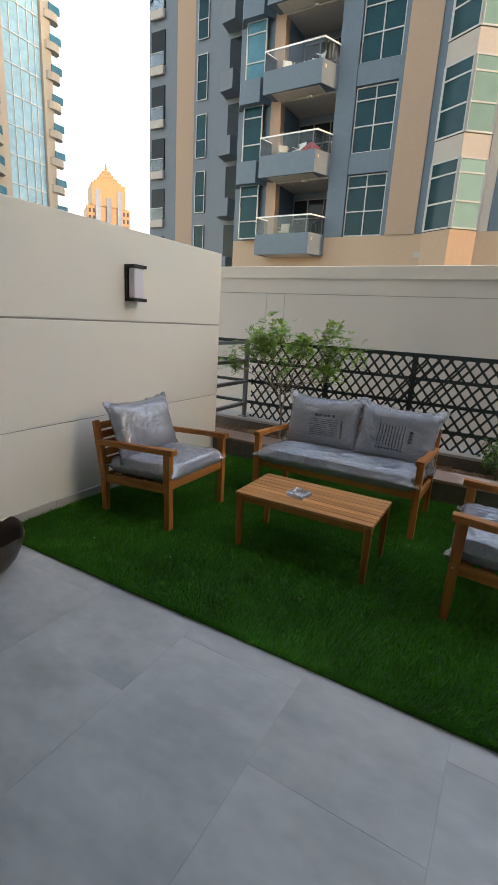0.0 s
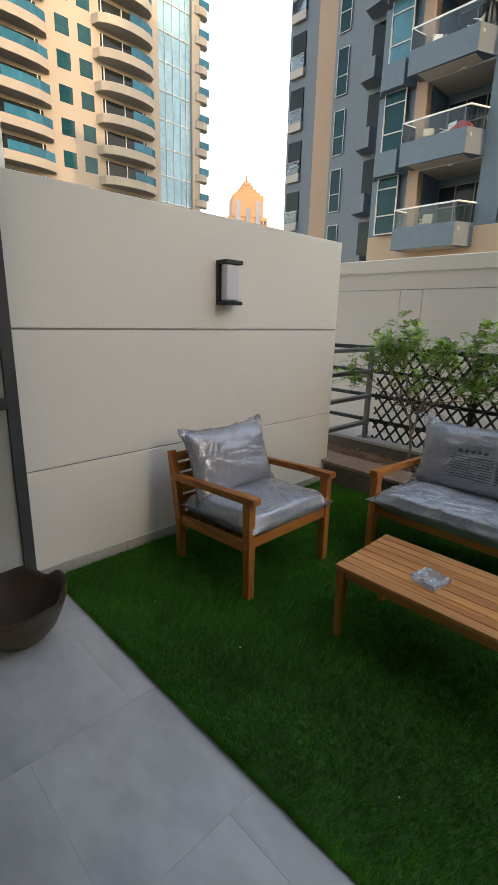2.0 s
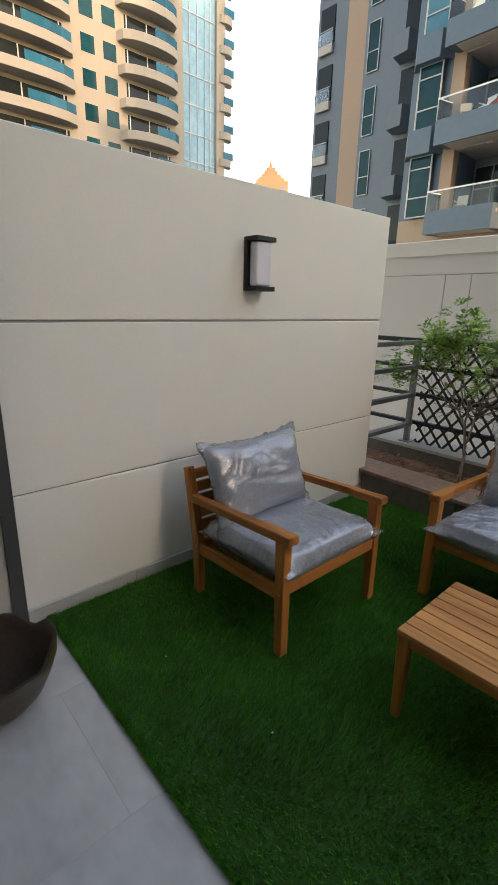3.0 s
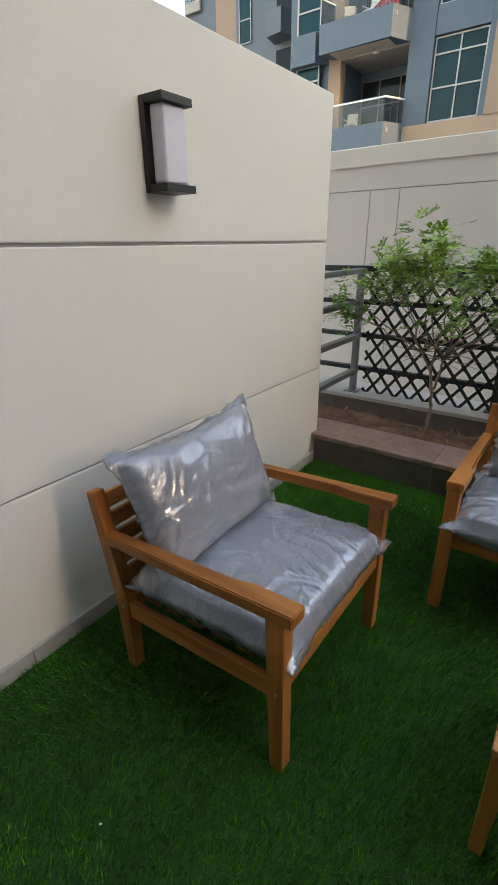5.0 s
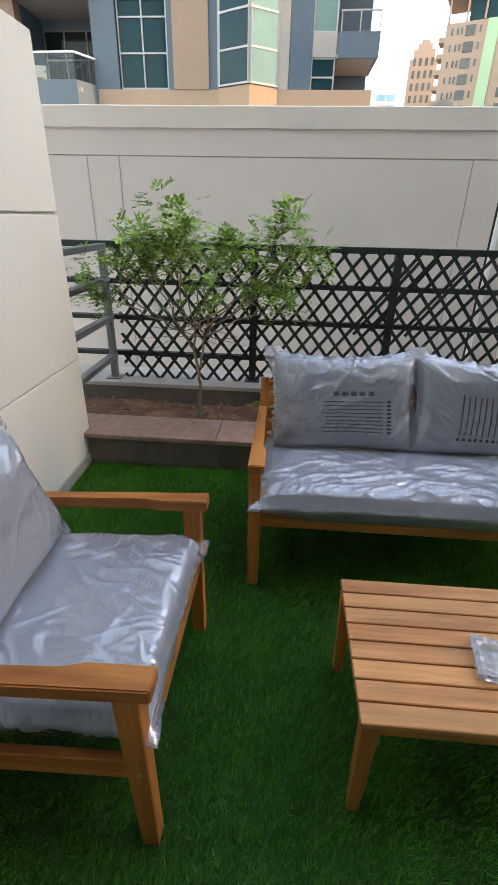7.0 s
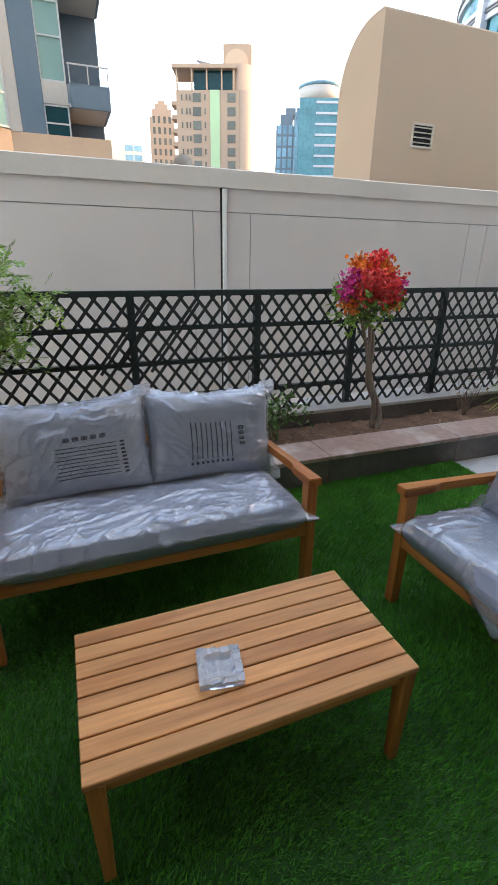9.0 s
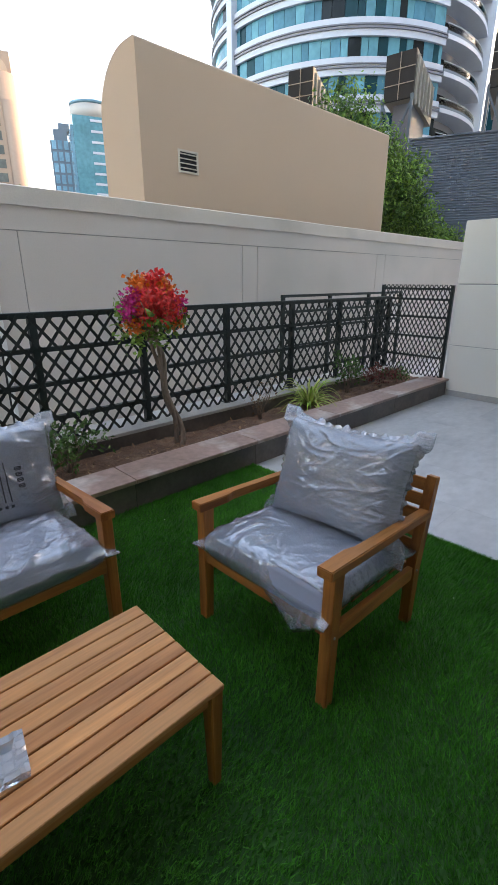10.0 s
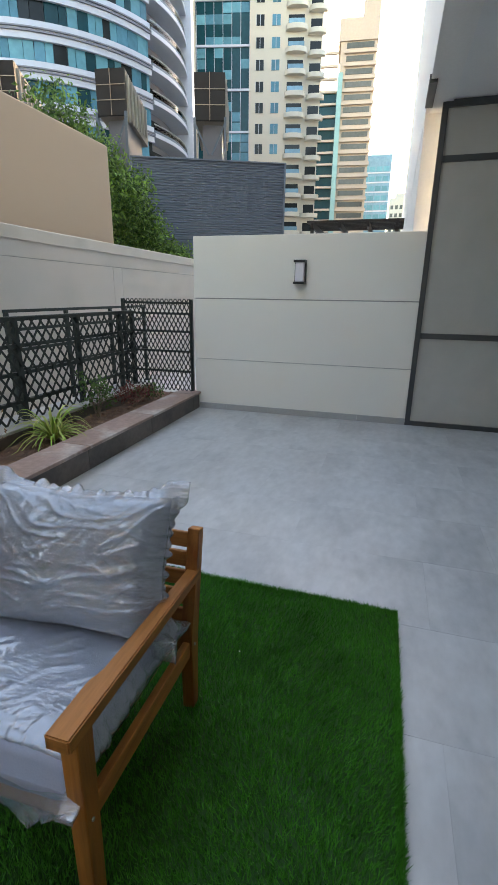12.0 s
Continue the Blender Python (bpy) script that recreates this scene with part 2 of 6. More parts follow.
M_POT_IN = material("raw_clay", (0.050, 0.032, 0.021), 0.85, vary=0.25, scale=8, fine=50, bump=0.001, local=True)
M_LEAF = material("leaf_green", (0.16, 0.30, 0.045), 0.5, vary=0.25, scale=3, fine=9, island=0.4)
M_LEAF_Y = material("young_leaf", (0.25, 0.42, 0.05), 0.5, vary=0.2, scale=3, fine=9, island=0.3)
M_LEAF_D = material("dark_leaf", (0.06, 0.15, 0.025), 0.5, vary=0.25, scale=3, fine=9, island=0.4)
M_LEAF_R = material("red_leaf", (0.16, 0.035, 0.025), 0.55, vary=0.25, scale=3, fine=9, island=0.4)
M_BARK = material("bark", (0.24, 0.18, 0.14), 0.9, vary=0.35, scale=14, fine=70, bump=0.002, stretch=(1, 1, 0.35))
M_FL_R = material("bract_red", (0.80, 0.06, 0.055), 0.55, vary=0.15, island=0.3)
M_FL_O = material("bract_orange", (0.80, 0.20, 0.02), 0.55, vary=0.15, island=0.3)
M_FL_M = material("bract_magenta", (0.68, 0.03, 0.25), 0.55, vary=0.15, island=0.3)
M_STRIPE = material("spider_leaf", (0.40, 0.45, 0.11), 0.45, vary=0.2, scale=5, fine=20, island=0.35)
M_CRYSTAL = bpy.data.materials.new("cut_glass")
M_CRYSTAL.use_nodes = True
pb = M_CRYSTAL.node_tree.nodes["Principled BSDF"]
pb.inputs["Transmission Weight"].default_value, pb.inputs["Roughness"].default_value, pb.inputs["IOR"].default_value = 0.72, 0.06, 1.5
pb.inputs["Base Color"].default_value = (0.86, 0.91, 0.97, 1)
# neighbouring buildings
B_GREY = material("bluegrey_panel", (0.080, 0.125, 0.165), 0.5, vary=0.08, scale=0.3, fine=4, obj_vary=0.04)
B_GREYW = material("palegrey_panel", (0.115, 0.148, 0.182), 0.55, vary=0.08, scale=0.3, fine=4)
B_TAN = material("tan_render", (0.37, 0.255, 0.19), 0.8, vary=0.05, scale=0.2, fine=6)
B_SAND = material("sand_render", (0.43, 0.30, 0.215), 0.8, vary=0.05, scale=0.2, fine=6)
B_SILL = material("grey_render", (0.40, 0.37, 0.34), 0.8, vary=0.06, scale=0.3, fine=6)
B_FRAME = material("pale_window_frame", (0.40, 0.42, 0.42), 0.45, 0.1, vary=0.05)
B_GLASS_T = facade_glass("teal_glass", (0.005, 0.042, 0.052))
B_GLASS_D = facade_glass("dark_glass", (0.015, 0.02, 0.022))
# pale counterpart of the teal glass, its bright look painted into the colour
B_GLASS_L = facade_glass("pale_lit_glass", (0.20, 0.34, 0.32), vary=0.1)
B_GLASS_B = facade_glass("blue_glass", (0.06, 0.19, 0.25), 0.05)
B_GLASS_C = facade_glass("cyan_glass", (0.09, 0.26, 0.31), 0.05)
B_GLASS_R = facade_glass("rail_blue_glass", (0.015, 0.10, 0.15), 0.08)
B_GLASS_P = facade_glass("pale_blue_glass", (0.16, 0.30, 0.38), 0.08)
B_RAILGLASS = pane_glass("balcony_glass", (0.84, 0.88, 0.88), 0.0)
B_WIN_F = facade_glass("far_window", (0.10, 0.105, 0.095), 0.2)
B_CREAM = material("cream_render", (0.54, 0.48, 0.385), 0.8, vary=0.05, scale=0.15, fine=4)
B_CREAM2 = material("pale_cream_render", (0.52, 0.475, 0.40), 0.8, vary=0.05, scale=0.15, fine=4)
# darker copies of the creams: the tower's shade is put into the colour
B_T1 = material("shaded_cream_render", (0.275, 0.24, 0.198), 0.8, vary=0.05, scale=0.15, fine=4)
B_T1B = material("shaded_balcony_cream", (0.265, 0.238, 0.203), 0.8, vary=0.05, scale=0.15, fine=4)
B_GOLD = material("gold_stone", (0.175, 0.10, 0.055), 0.7, vary=0.08, scale=0.1, fine=2)
B_PINK = material("peach_render", (0.33, 0.225, 0.165), 0.8, vary=0.06, scale=0.1, fine=2)
B_GREEN = material("green_glazed_strip", (0.25, 0.38, 0.22), 0.3, vary=0.1, scale=0.2)
B_WHITE = material("white_cladding", (0.47, 0.49, 0.54), 0.45, vary=0.05, scale=0.1, fine=2)
B_RIDGE = material("grey_ridge", (0.16, 0.16, 0.18), 0.5, vary=0.1)
B_BROWN = material("brown_stone", (0.44, 0.34, 0.26), 0.7, vary=0.08, scale=0.1, fine=2)
B_LOUV = material("louvre_metal", (0.13, 0.155, 0.195), 0.5, 0.3, vary=0.07, scale=0.7, fine=6)
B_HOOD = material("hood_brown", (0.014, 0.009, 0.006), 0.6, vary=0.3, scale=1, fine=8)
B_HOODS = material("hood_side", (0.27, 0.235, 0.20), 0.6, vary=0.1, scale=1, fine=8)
B_WHITEP = material("white_plastic", (0.8, 0.8, 0.78), 0.4, vary=0.03)
B_REDC = material("red_cushion", (0.45, 0.06, 0.07), 0.8, vary=0.1)


# ---------------------------------------------------------------- mesh helpers
def solid(bm, x0, x1, y0, y1, z0, z1, bevel=0.0, m=None, seg=1):
    """A box between two corners, its edges rounded by bevel."""
    mat = Matrix.Translation(((x0 + x1) / 2, (y0 + y1) / 2, (z0 + z1) / 2)) @ Matrix.Diagonal((abs(x1 - x0), abs(y1 - y0), abs(z1 - z0), 1))
    vs = bmesh.ops.create_cube(bm, size=1.0, matrix=mat)["verts"]
    if bevel:
        es = list({ed for v in vs for ed in v.link_edges})
        out = bmesh.ops.bevel(bm, geom=es, offset=bevel, segments=seg, affect="EDGES", profile=0.5)
        vs = list({v for f in out["faces"] for v in f.verts} | {v for v in vs if v.is_valid})
    if m is not None:
        bmesh.ops.transform(bm, matrix=m, verts=vs)
    return vs


def beam(bm, p, q, w, h, bevel=0.0, up=(0, 0, 1)):
    """A straight bar from p to q, w wide and h deep along up."""
    p, q = Vector(p), Vector(q)
    d = (q - p)
    x = d.normalized()
    y = Vector(up).cross(x).normalized()
    z = x.cross(y)
    m = Matrix((x, y, z)).transposed().to_4x4()
    m.translation = (p + q) / 2
    return solid(bm, -d.length / 2, d.length / 2, -w / 2, w / 2, -h / 2, h / 2, bevel, m)


def extrude(bm, outline, axis, a0, a1):
    """Prism of a 2D outline along an axis: the outline's pairs are the other two coordinates in order."""
    def at(u, v, w):
        return {"x": (w, u, v), "y": (u, w, v), "z": (u, v, w)}[axis]
    lo = [bm.verts.new(at(u, v, a0)) for u, v in outline]
    hi = [bm.verts.new(at(u, v, a1)) for u, v in outline]
    n = len(outline)
    bm.faces.new(lo)
    bm.faces.new(hi)
    for i in range(n):
        bm.faces.new((lo[i], lo[(i + 1) % n], hi[(i + 1) % n], hi[i]))


def tube(bm, pts, radii, seg=7):
    """A round stem through points with radii."""
    rings = []
    pts = [Vector(p) for p in pts]
    for i, p in enumerate(pts):
        d = (pts[min(i + 1, len(pts) - 1)] - pts[max(i - 1, 0)]).normalized()
        s = d.cross(Vector((0.31, 0.93, 0.2))).normalized()
        t = d.cross(s)
        rings.append([bm.verts.new(p + (s * math.cos(2 * math.pi * k / seg) + t * math.sin(2 * math.pi * k / seg)) * radii[i]) for k in range(seg)])
    for r0, r1 in zip(rings, rings[1:]):
        for k in range(seg):
            bm.faces.new((r0[k], r0[(k + 1) % seg], r1[(k + 1) % seg], r1[k]))
    bm.faces.new(rings[0])
    bm.faces.new(rings[-1])


def mesh_of(name, bm, mat, smooth=False):
    bmesh.ops.recalc_face_normals(bm, faces=bm.faces)
    me = bpy.data.meshes.new(name)
    bm.to_mesh(me)
    bm.free()
    me.materials.append(mat)
    if smooth:
        me.polygons.foreach_set("use_smooth", [True] * len(me.polygons))
    return me


def part(name, bm, mat, parent=None, label="", smooth=False):
    ob = new(name, mesh_of(name, bm, mat, smooth))
    if parent:
        ob.parent = parent
    return tagged(ob, label)


def box_part(name, mat, parent, x0, x1, y0, y1, z0, z1, bevel=0.0, label=""):
    bm = bmesh.new()
    solid(bm, x0, x1, y0, y1, z0, z1, bevel)
    return part(name, bm, mat, parent, label)


def thing(name, label, category, m=None, group="", kind=""):
    ob = new(name)
    ob.empty_display_size = 0.2
    if m is not None:
        ob.matrix_basis = m
    return tagged(ob, label, category, group, kind)


def piece(name, me, parent, m):
    ob = new(name, me)
    ob.parent = parent
    ob.matrix_basis = m
    return ob


def raw_mesh(name, verts, faces, mat, parent=None, smooth=False):
    me = bpy.data.meshes.new(name)
    me.from_pydata(verts, [], faces)
    me.materials.append(mat)
    if smooth:
        me.polygons.foreach_set("use_smooth", [True] * len(me.polygons))
    ob = new(name, me)
    if parent:
        ob.parent = parent
    return ob


def unit_box(name, mat):
    bm = bmesh.new()
    bmesh.ops.create_cube(bm, size=1.0)
    return mesh_of(name, bm, mat)


def fit_box(x0, x1, y0, y1, z0, z1):
    """Pose that lays a unit box between two corners."""
    return Matrix.Translation(((x0 + x1) / 2, (y0 + y1) / 2, (z0 + z1) / 2)) @ Matrix.Diagonal((x1 - x0, y1 - y0, z1 - z0, 1))


# ---------------------------------------------------------------- terrace structure
XW, XE = -4.175, 4.10          # inner faces of the side walls
YS = 3.80                      # line of the facade
SOUTH = 0.3
CEIL = 3.52


def groove_wall(name, face, outward, y0, y1, label):
    """A parapet wall of a core and three proud bands with open grooves between them."""
    root = tagged(new(name), label, "wall", kind="structure")
    s = outward
    bm = bmesh.new()
    solid(bm, *sorted((face + s * 0.012, face + s * 0.215)), y0, y1 - 0.012, 0, 2.24)
    part("wall_core", bm, M_GROOVE, root)
    for z0, z1 in ((0, 0.6985), (0.7055, 1.496), (1.508, 2.268)):
        bm = bmesh.new()
        solid(bm, *sorted((face, face + s * 0.23)), y0, y1, z0, z1, 0.004)
        # the band is a shell round the core
        part("wall_band", bm, M_WALL, root)
    return root


groove_wall("wall_west", XW, -1, YS, 6.685, "cream painted parapet wall with two horizontal grooves")
groove_wall("wall_east", XE, 1, YS, 6.665, "cream painted parapet wall with two horizontal grooves")

floor = tagged(new("floor"), "grey porcelain terrace floor with thin joints", "floor", kind="structure")
box_part("floor_bed", M_GROUT, floor, XW - 0.3, XE + 0.3, SOUTH - 0.3, 7.8, -0.3, -0.0012)

ceiling = bmesh.new()
solid(ceiling, XW - 0.3, XE + 0.3, SOUTH - 0.3, 3.94, CEIL, CEIL + 0.25)
tagged(part("ceiling", ceiling, M_SOFFIT), "plain grey soffit over the covered part of the terrace", "ceiling", kind="structure")

own = tagged(new("wall_facade"), "pale facade of the tower above the terrace, extended out of view to block the sun", "wall", kind="structure")
# unseen length to x = 160 and height to 46 m added to block the sun
box_part("upper_wall", M_OWN, own, -14, 160, 3.70, 3.96, CEIL - 0.02, 46)
box_part("upper_wall", M_OWN, own, -14, 160, -10, 3.69, 45.6, 46)
box_part("lower_wall", M_OWN, own, XE + 0.30, 160, 3.70, 3.955, -6, CEIL - 0.021)
box_part("lower_wall", M_OWN, own, -14, XW - 0.30, 3.70, 3.955, -6, CEIL - 0.021)
box_part("facade_edge", M_ALU, own, XE - 0.6, XE + 0.04, 3.90, 3.975, CEIL - 0.05, CEIL + 0.02)
tagged(box_part("wall_south", M_OWN, None, XW - 0.3, XE + 0.3, SOUTH - 0.3, SOUTH, 0, CEIL), "plain wall behind the covered terrace", "wall", kind="structure")


def glazing(name, face, s):
    """Full-height glazing in line with a side wall, from the facade line to the south wall."""
    root = tagged(new(name), "full-height grey aluminium glazing with blinds drawn behind it", "window", kind="structure")
    x0, x1 = sorted((face - s * 0.012, face + s * 0.07))
    ys = [SOUTH, 1.45, 2.6, YS]
    fr = unit_box("window_frame", M_ALU)
    for i, y in enumerate(ys):
        w = 0.06
        a, b = (y - w, y) if i == 3 else (y, y + w) if i == 0 else (y - w / 2, y + w / 2)
        piece("window_frame", fr, root, fit_box(x0, x1, a, b, 0.0, CEIL - 0.003))
    edges = [(SOUTH + 0.06, 1.42), (1.48, 2.57), (2.63, YS - 0.06)]
    for a, b in edges:
        for z0, z1 in ((0.0, 0.055), (1.08, 1.145), (2.945, 3.005), (CEIL - 0.07, CEIL - 0.004)):
            piece("window_frame", fr, root, fit_box(x0 + 0.003, x1 - 0.003, a, b, z0, z1))
        for z0, z1 in ((0.055, 1.08), (1.145, 2.945), (3.005, CEIL - 0.07)):
            p = piece("pane", unit_box("pane", M_PANE), root, fit_box(face + s * 0.02, face + s * 0.028, a, b, z0, z1))
            p.visible_shadow = False
    box_part("blind", M_BLIND, root, *sorted((face + s * 0.11, face + s * 0.13)), SOUTH, YS - 0.002, 0, CEIL - 0.002)
    return root


glazing("window_east", XE, 1)
glazing("window_west", XW, -1)


def skirting(name, face, s, y0, y1):
    root = tagged(new(name), "grey tile skirting at the foot of the parapet wall", "skirting", kind="structure")
    y = y0
    while y < y1 - 0.01:
        e = min(y + 0.6, y1)
        bm = bmesh.new()
        solid(bm, *sorted((face, face - s * 0.016)), y + 0.0012, e - 0.0012, 0.0, 0.082, 0.002)
        part("tile", bm, M_SKIRT, root)
        y = e
    return root


skirting("baseboard_west", XW, -1, YS + 0.0, 6.684)
skirting("baseboard_east", XE, 1, YS + 0.0, 6.61)

# planter along the fence: face, cap, bed, back kerb
YP = 6.62
planter = tagged(new("planter"), "long low planter clad in brown stone with a flat stone cap", "planter", kind="structure")
box_part("planter_core", M_LEDGE, planter, XW - 0.6, XE + 0.02, YP + 0.02, 6.90, 0.0, 0.2)
box_part("back_kerb", M_CAPF, planter, XW - 0.6, XE + 0.25, 7.46, 7.50, 0.0, 0.255)
box_part("ledge", M_LEDGE, planter, XW - 0.6, XE + 0.25, 7.45, 7.86, 0.256, 0.29, 0.004)
box_part("ledge_core", M_LEDGE, planter, XW - 0.6, XE + 0.25, 7.502, 7.80, -0.5, 0.2555)


def soil_bed():
    nx, ny = 220, 24
    xs, ys = np.linspace(XW - 0.6, XE + 0.2, nx), np.linspace(6.9, 7.462, ny)
    v = [(x, y, 0.135 + 0.022 * noise.noise((x * 2.2, y * 3, 1)) + 0.02 * noise.noise((x * 9, y * 9, 4)) + 0.012 * noise.noise((x * 25, y * 25, 7)))
         for y in ys for x in xs]
    f = [(j * nx + i, j * nx + i + 1, (j + 1) * nx + i + 1, (j + 1) * nx + i) for j in range(ny - 1) for i in range(nx - 1)]
    return tagged(raw_mesh("soil", v, f, M_SOIL, None, True), "dry reddish-brown soil filling the planter", "soil", kind="stuff")


soil_bed()

# artificial grass
TURF = [(XW + 0.017, 3.885), (0.215, 3.918), (0.235, YP - 0.003), (XW + 0.017, YP - 0.003)]


def turf():
    root = tagged(new("turf"), "artificial grass mat laid on the grey floor", "turf", kind="structure")
    bm = bmesh.new()
    extrude(bm, TURF, "z", 0.0005, 0.008)
    part("turf_backing", bm, M_TURF, root)
    rs = np.random.RandomState(5)
    n = 330000
    y = rs.uniform(0.0, 1.0, n)
    right = TURF[1][0] + (TURF[2][0] - TURF[1][0]) * y
    # a denser strip along the two free edges
    x = rs.uniform(TURF[0][0], right + 0.004, n)
    k = 9000
    x[:k] = right[:k] + 0.004 - np.abs(rs.normal(0, 0.012, k))
    k2 = 12000
    x[k:k + k2] = rs.uniform(TURF[0][0], TURF[1][0], k2)
    front = TURF[0][1] + (TURF[1][1] - TURF[0][1]) * (x - TURF[0][0]) / (TURF[1][0] - TURF[0][0]) - 0.004
    y = front + (TURF[2][1] - front) * y
    y[k:k + k2] = front[k:k + k2] + np.abs(rs.normal(0, 0.012, k2))
    h = rs.uniform(0.014, 0.032, n)
    ang = rs.uniform(0, 2 * math.pi, n)
    lean = rs.uniform(0.2, 1.0, n) * h * 0.9
    wdt = rs.uniform(0.0014, 0.0029, n)
    # slow waves in the pile
    la = np.sin(x * 3.1 + np.sin(y * 2.3) * 2) * 1.2 + rs.normal(0, 0.9, n)
    dx, dy = np.cos(la) * lean, np.sin(la) * lean
    bx, by = np.cos(ang) * wdt, np.sin(ang) * wdt
    v = np.empty((n, 3, 3))
    v[:, 0] = np.stack([x - bx, y - by, np.full(n, 0.007)], 1)
    v[:, 1] = np.stack([x + bx, y + by, np.full(n, 0.007)], 1)
    v[:, 2] = np.stack([x + dx, y + dy, 0.007 + h], 1)
    me = bpy.data.meshes.new("grass_blades")
    me.vertices.add(n * 3)
    me.vertices.foreach_set("co", v.reshape(-1))
    me.loops.add(n * 3)
    me.loops.foreach_set("vertex_index", np.arange(n * 3, dtype=np.int32))
    me.polygons.add(n)
    me.polygons.foreach_set("loop_start", np.arange(0, n * 3, 3, dtype=np.int32))
    me.update(calc_edges=True)
    me.materials.append(M_BLADE)
    blades = new("grass_blades", me)
    blades.parent = root
    tagged(blades, kind="stuff")


turf()


# ---------------------------------------------------------------- fence and boundary
RAILS = (1.303, 1.043, 0.772, 0.485)
POSTS = (-3.17, -2.136, -1.108, -0.167, 0.845, 1.875, 2.83, 3.75)
YF = 7.63


def lattice(parent, x0, x1, z0, z1, pitch, slope, put, me):
    """Crossing diagonal slats clipped to a panel; put(x0, z0, x1, z1, layer) gives the pose of one slat."""
    run = (z1 - z0) / slope
    for layer, s in ((0, 1), (1, -1)):
        c = x0 - run + pitch * 0.5
        while c < x1 + run:
            a, b = c, c + run
            p, q = ((a, z0), (b, z1)) if s > 0 else ((a, z1), (b, z0))
            t0, t1 = max(0, (x0 - a) / run), min(1, (x1 - a) / run)
            if t1 - t0 > 0.04:
                p2 = (p[0] + (q[0] - p[0]) * t0, p[1] + (q[1] - p[1]) * t0)
                q2 = (p[0] + (q[0] - p[0]) * t1, p[1] + (q[1] - p[1]) * t1)
                piece("slat", me, parent, put(*p2, *q2, layer))
            c += pitch


def fence():
    root = thing("lattice_fence", "dark green steel railing with a black diamond lattice fixed to it", "fence", pose(0, YF, 0.29))
    post = bmesh.new()
    solid(post, -0.028, 0.028, -0.028, 0.028, 0.0, 1.028, 0.004)
    me = mesh_of("post", post, M_STEEL_G)
    foot = bmesh.new()
    solid(foot, -0.06, 0.06, -0.05, 0.05, 0.0, 0.008, 0.002)
    mf = mesh_of("foot_plate", foot, M_STEEL_G)
    for x in POSTS + (4.09,):
        piece("post", me, root, pose(x, 0, 0))
        piece("foot_plate", mf, root, pose(x, 0, 0))
    for i, z in enumerate(RAILS):
        bm = bmesh.new()
        solid(bm, -7.5, 4.09, -0.026, 0.026, z - 0.29 - (0.022 if i == 0 else 0.018), z - 0.29 + (0.022 if i == 0 else 0.018), 0.003)
        part("rail", bm, M_STEEL_G, root)
    sl = unit_box("slat", M_LATTICE)

    def put(xa, za, xb, zb, layer):
        d = math.hypot(xb - xa, zb - za)
        return Matrix.Translation(((xa + xb) / 2, -0.032 - 0.005 * layer, (za + zb) / 2)) @ Matrix.Rotation(-math.atan2(zb - za, xb - xa), 4, "Y") @ Matrix.Diagonal((d, 0.0045, 0.0245, 1))
    lattice(root, -4.22, 4.06, -0.05, 1.015, 0.128, 1.28, put, sl)
    for k in range(4):
        x = -2.40 + 0.128 * k
        piece("slat", sl, root, put(x, 0.42 + 0.03 * (k % 3), x + 0.40, 0.42 + 0.03 * (k % 3) + 0.52, 2))
    return root


fence()


def end_screen():
    root = thing("lattice_screen", "taller panel of black diamond lattice closing the planter's end", "fence", pose(4.09, 7.72, 0.235))
    sl = unit_box("slat", M_LATTICE)

    def put(ya, za, yb, zb, layer):
        d = math.hypot(yb - ya, zb - za)
        return Matrix.Translation((-0.036 - 0.005 * layer, (ya + yb) / 2, (za + zb) / 2)) @ Matrix.Rotation(math.atan2(zb - za, yb - ya), 4, "X") @ Matrix.Diagonal((0.0045, d, 0.014, 1))
    lattice(root, -1.03, 0.03, 0.0, 1.255, 0.066, 1.75, put, sl)
    for y in (-1.01, 0.03):
        box_part("post", M_STEEL_G, root, -0.03, 0.02, y - 0.02, y + 0.02, 0, 1.25, 0.003)
    for z in (0.27, 0.55, 0.82, 1.06, 1.2):
        box_part("rail", M_STEEL_G, root, -0.022, 0.014, -0.99, 0.012, z - 0.014, z + 0.014)


end_screen()


def side_rail():
    root = thing("side_railing", "grey painted steel side railing at the end of the planter", "railing", pose(-4.30, 7.57, 0.29))
    box_part("post", M_RAIL_G, root, -0.025, 0.025, -0.025, 0.025, 0, 1.0, 0.003)
    box_part("foot_plate", M_RAIL_G, root, -0.06, 0.06, -0.06, 0.06, 0, 0.008)
    for z in (1.29, 1.05, 0.77, 0.47):
        box_part("rail", M_RAIL_G, root, -0.03, 0.03, -0.884, 0.03, z - 0.29 - 0.02, z - 0.29 + 0.02, 0.003)


side_rail()

boundary = tagged(new("wall_north"), "tall grey-beige plastered boundary wall with a pale coping", "wall", kind="structure")
YB = 9.55
spans = (-16.0, -5.117, -4.77, -1.139, -0.80, -0.443, 2.87, 3.20, 6.75, 7.08, 16.0)
box_part("wall_core", M_GROOVE, boundary, -16, 16, YB + 0.012, YB + 0.30, -1.2, 2.25)
for a, b in zip(spans, spans[1:]):
    box_part("wall_panel", M_BOUND, boundary, a + 0.005, b - 0.005, YB, YB + 0.05, -1.2, 2.045)
for a, b in ((-16.0, -0.815), (-0.785, 16.0)):
    box_part("wall_band", M_BOUND, boundary, a + 0.004, b - 0.004, YB - 0.002, YB + 0.05, 2.055, 2.30)

box_part("joint_cover", B_WHITEP, boundary, -0.792, -0.742, YB - 0.026, YB - 0.003, -1.2, 2.29, 0.006)
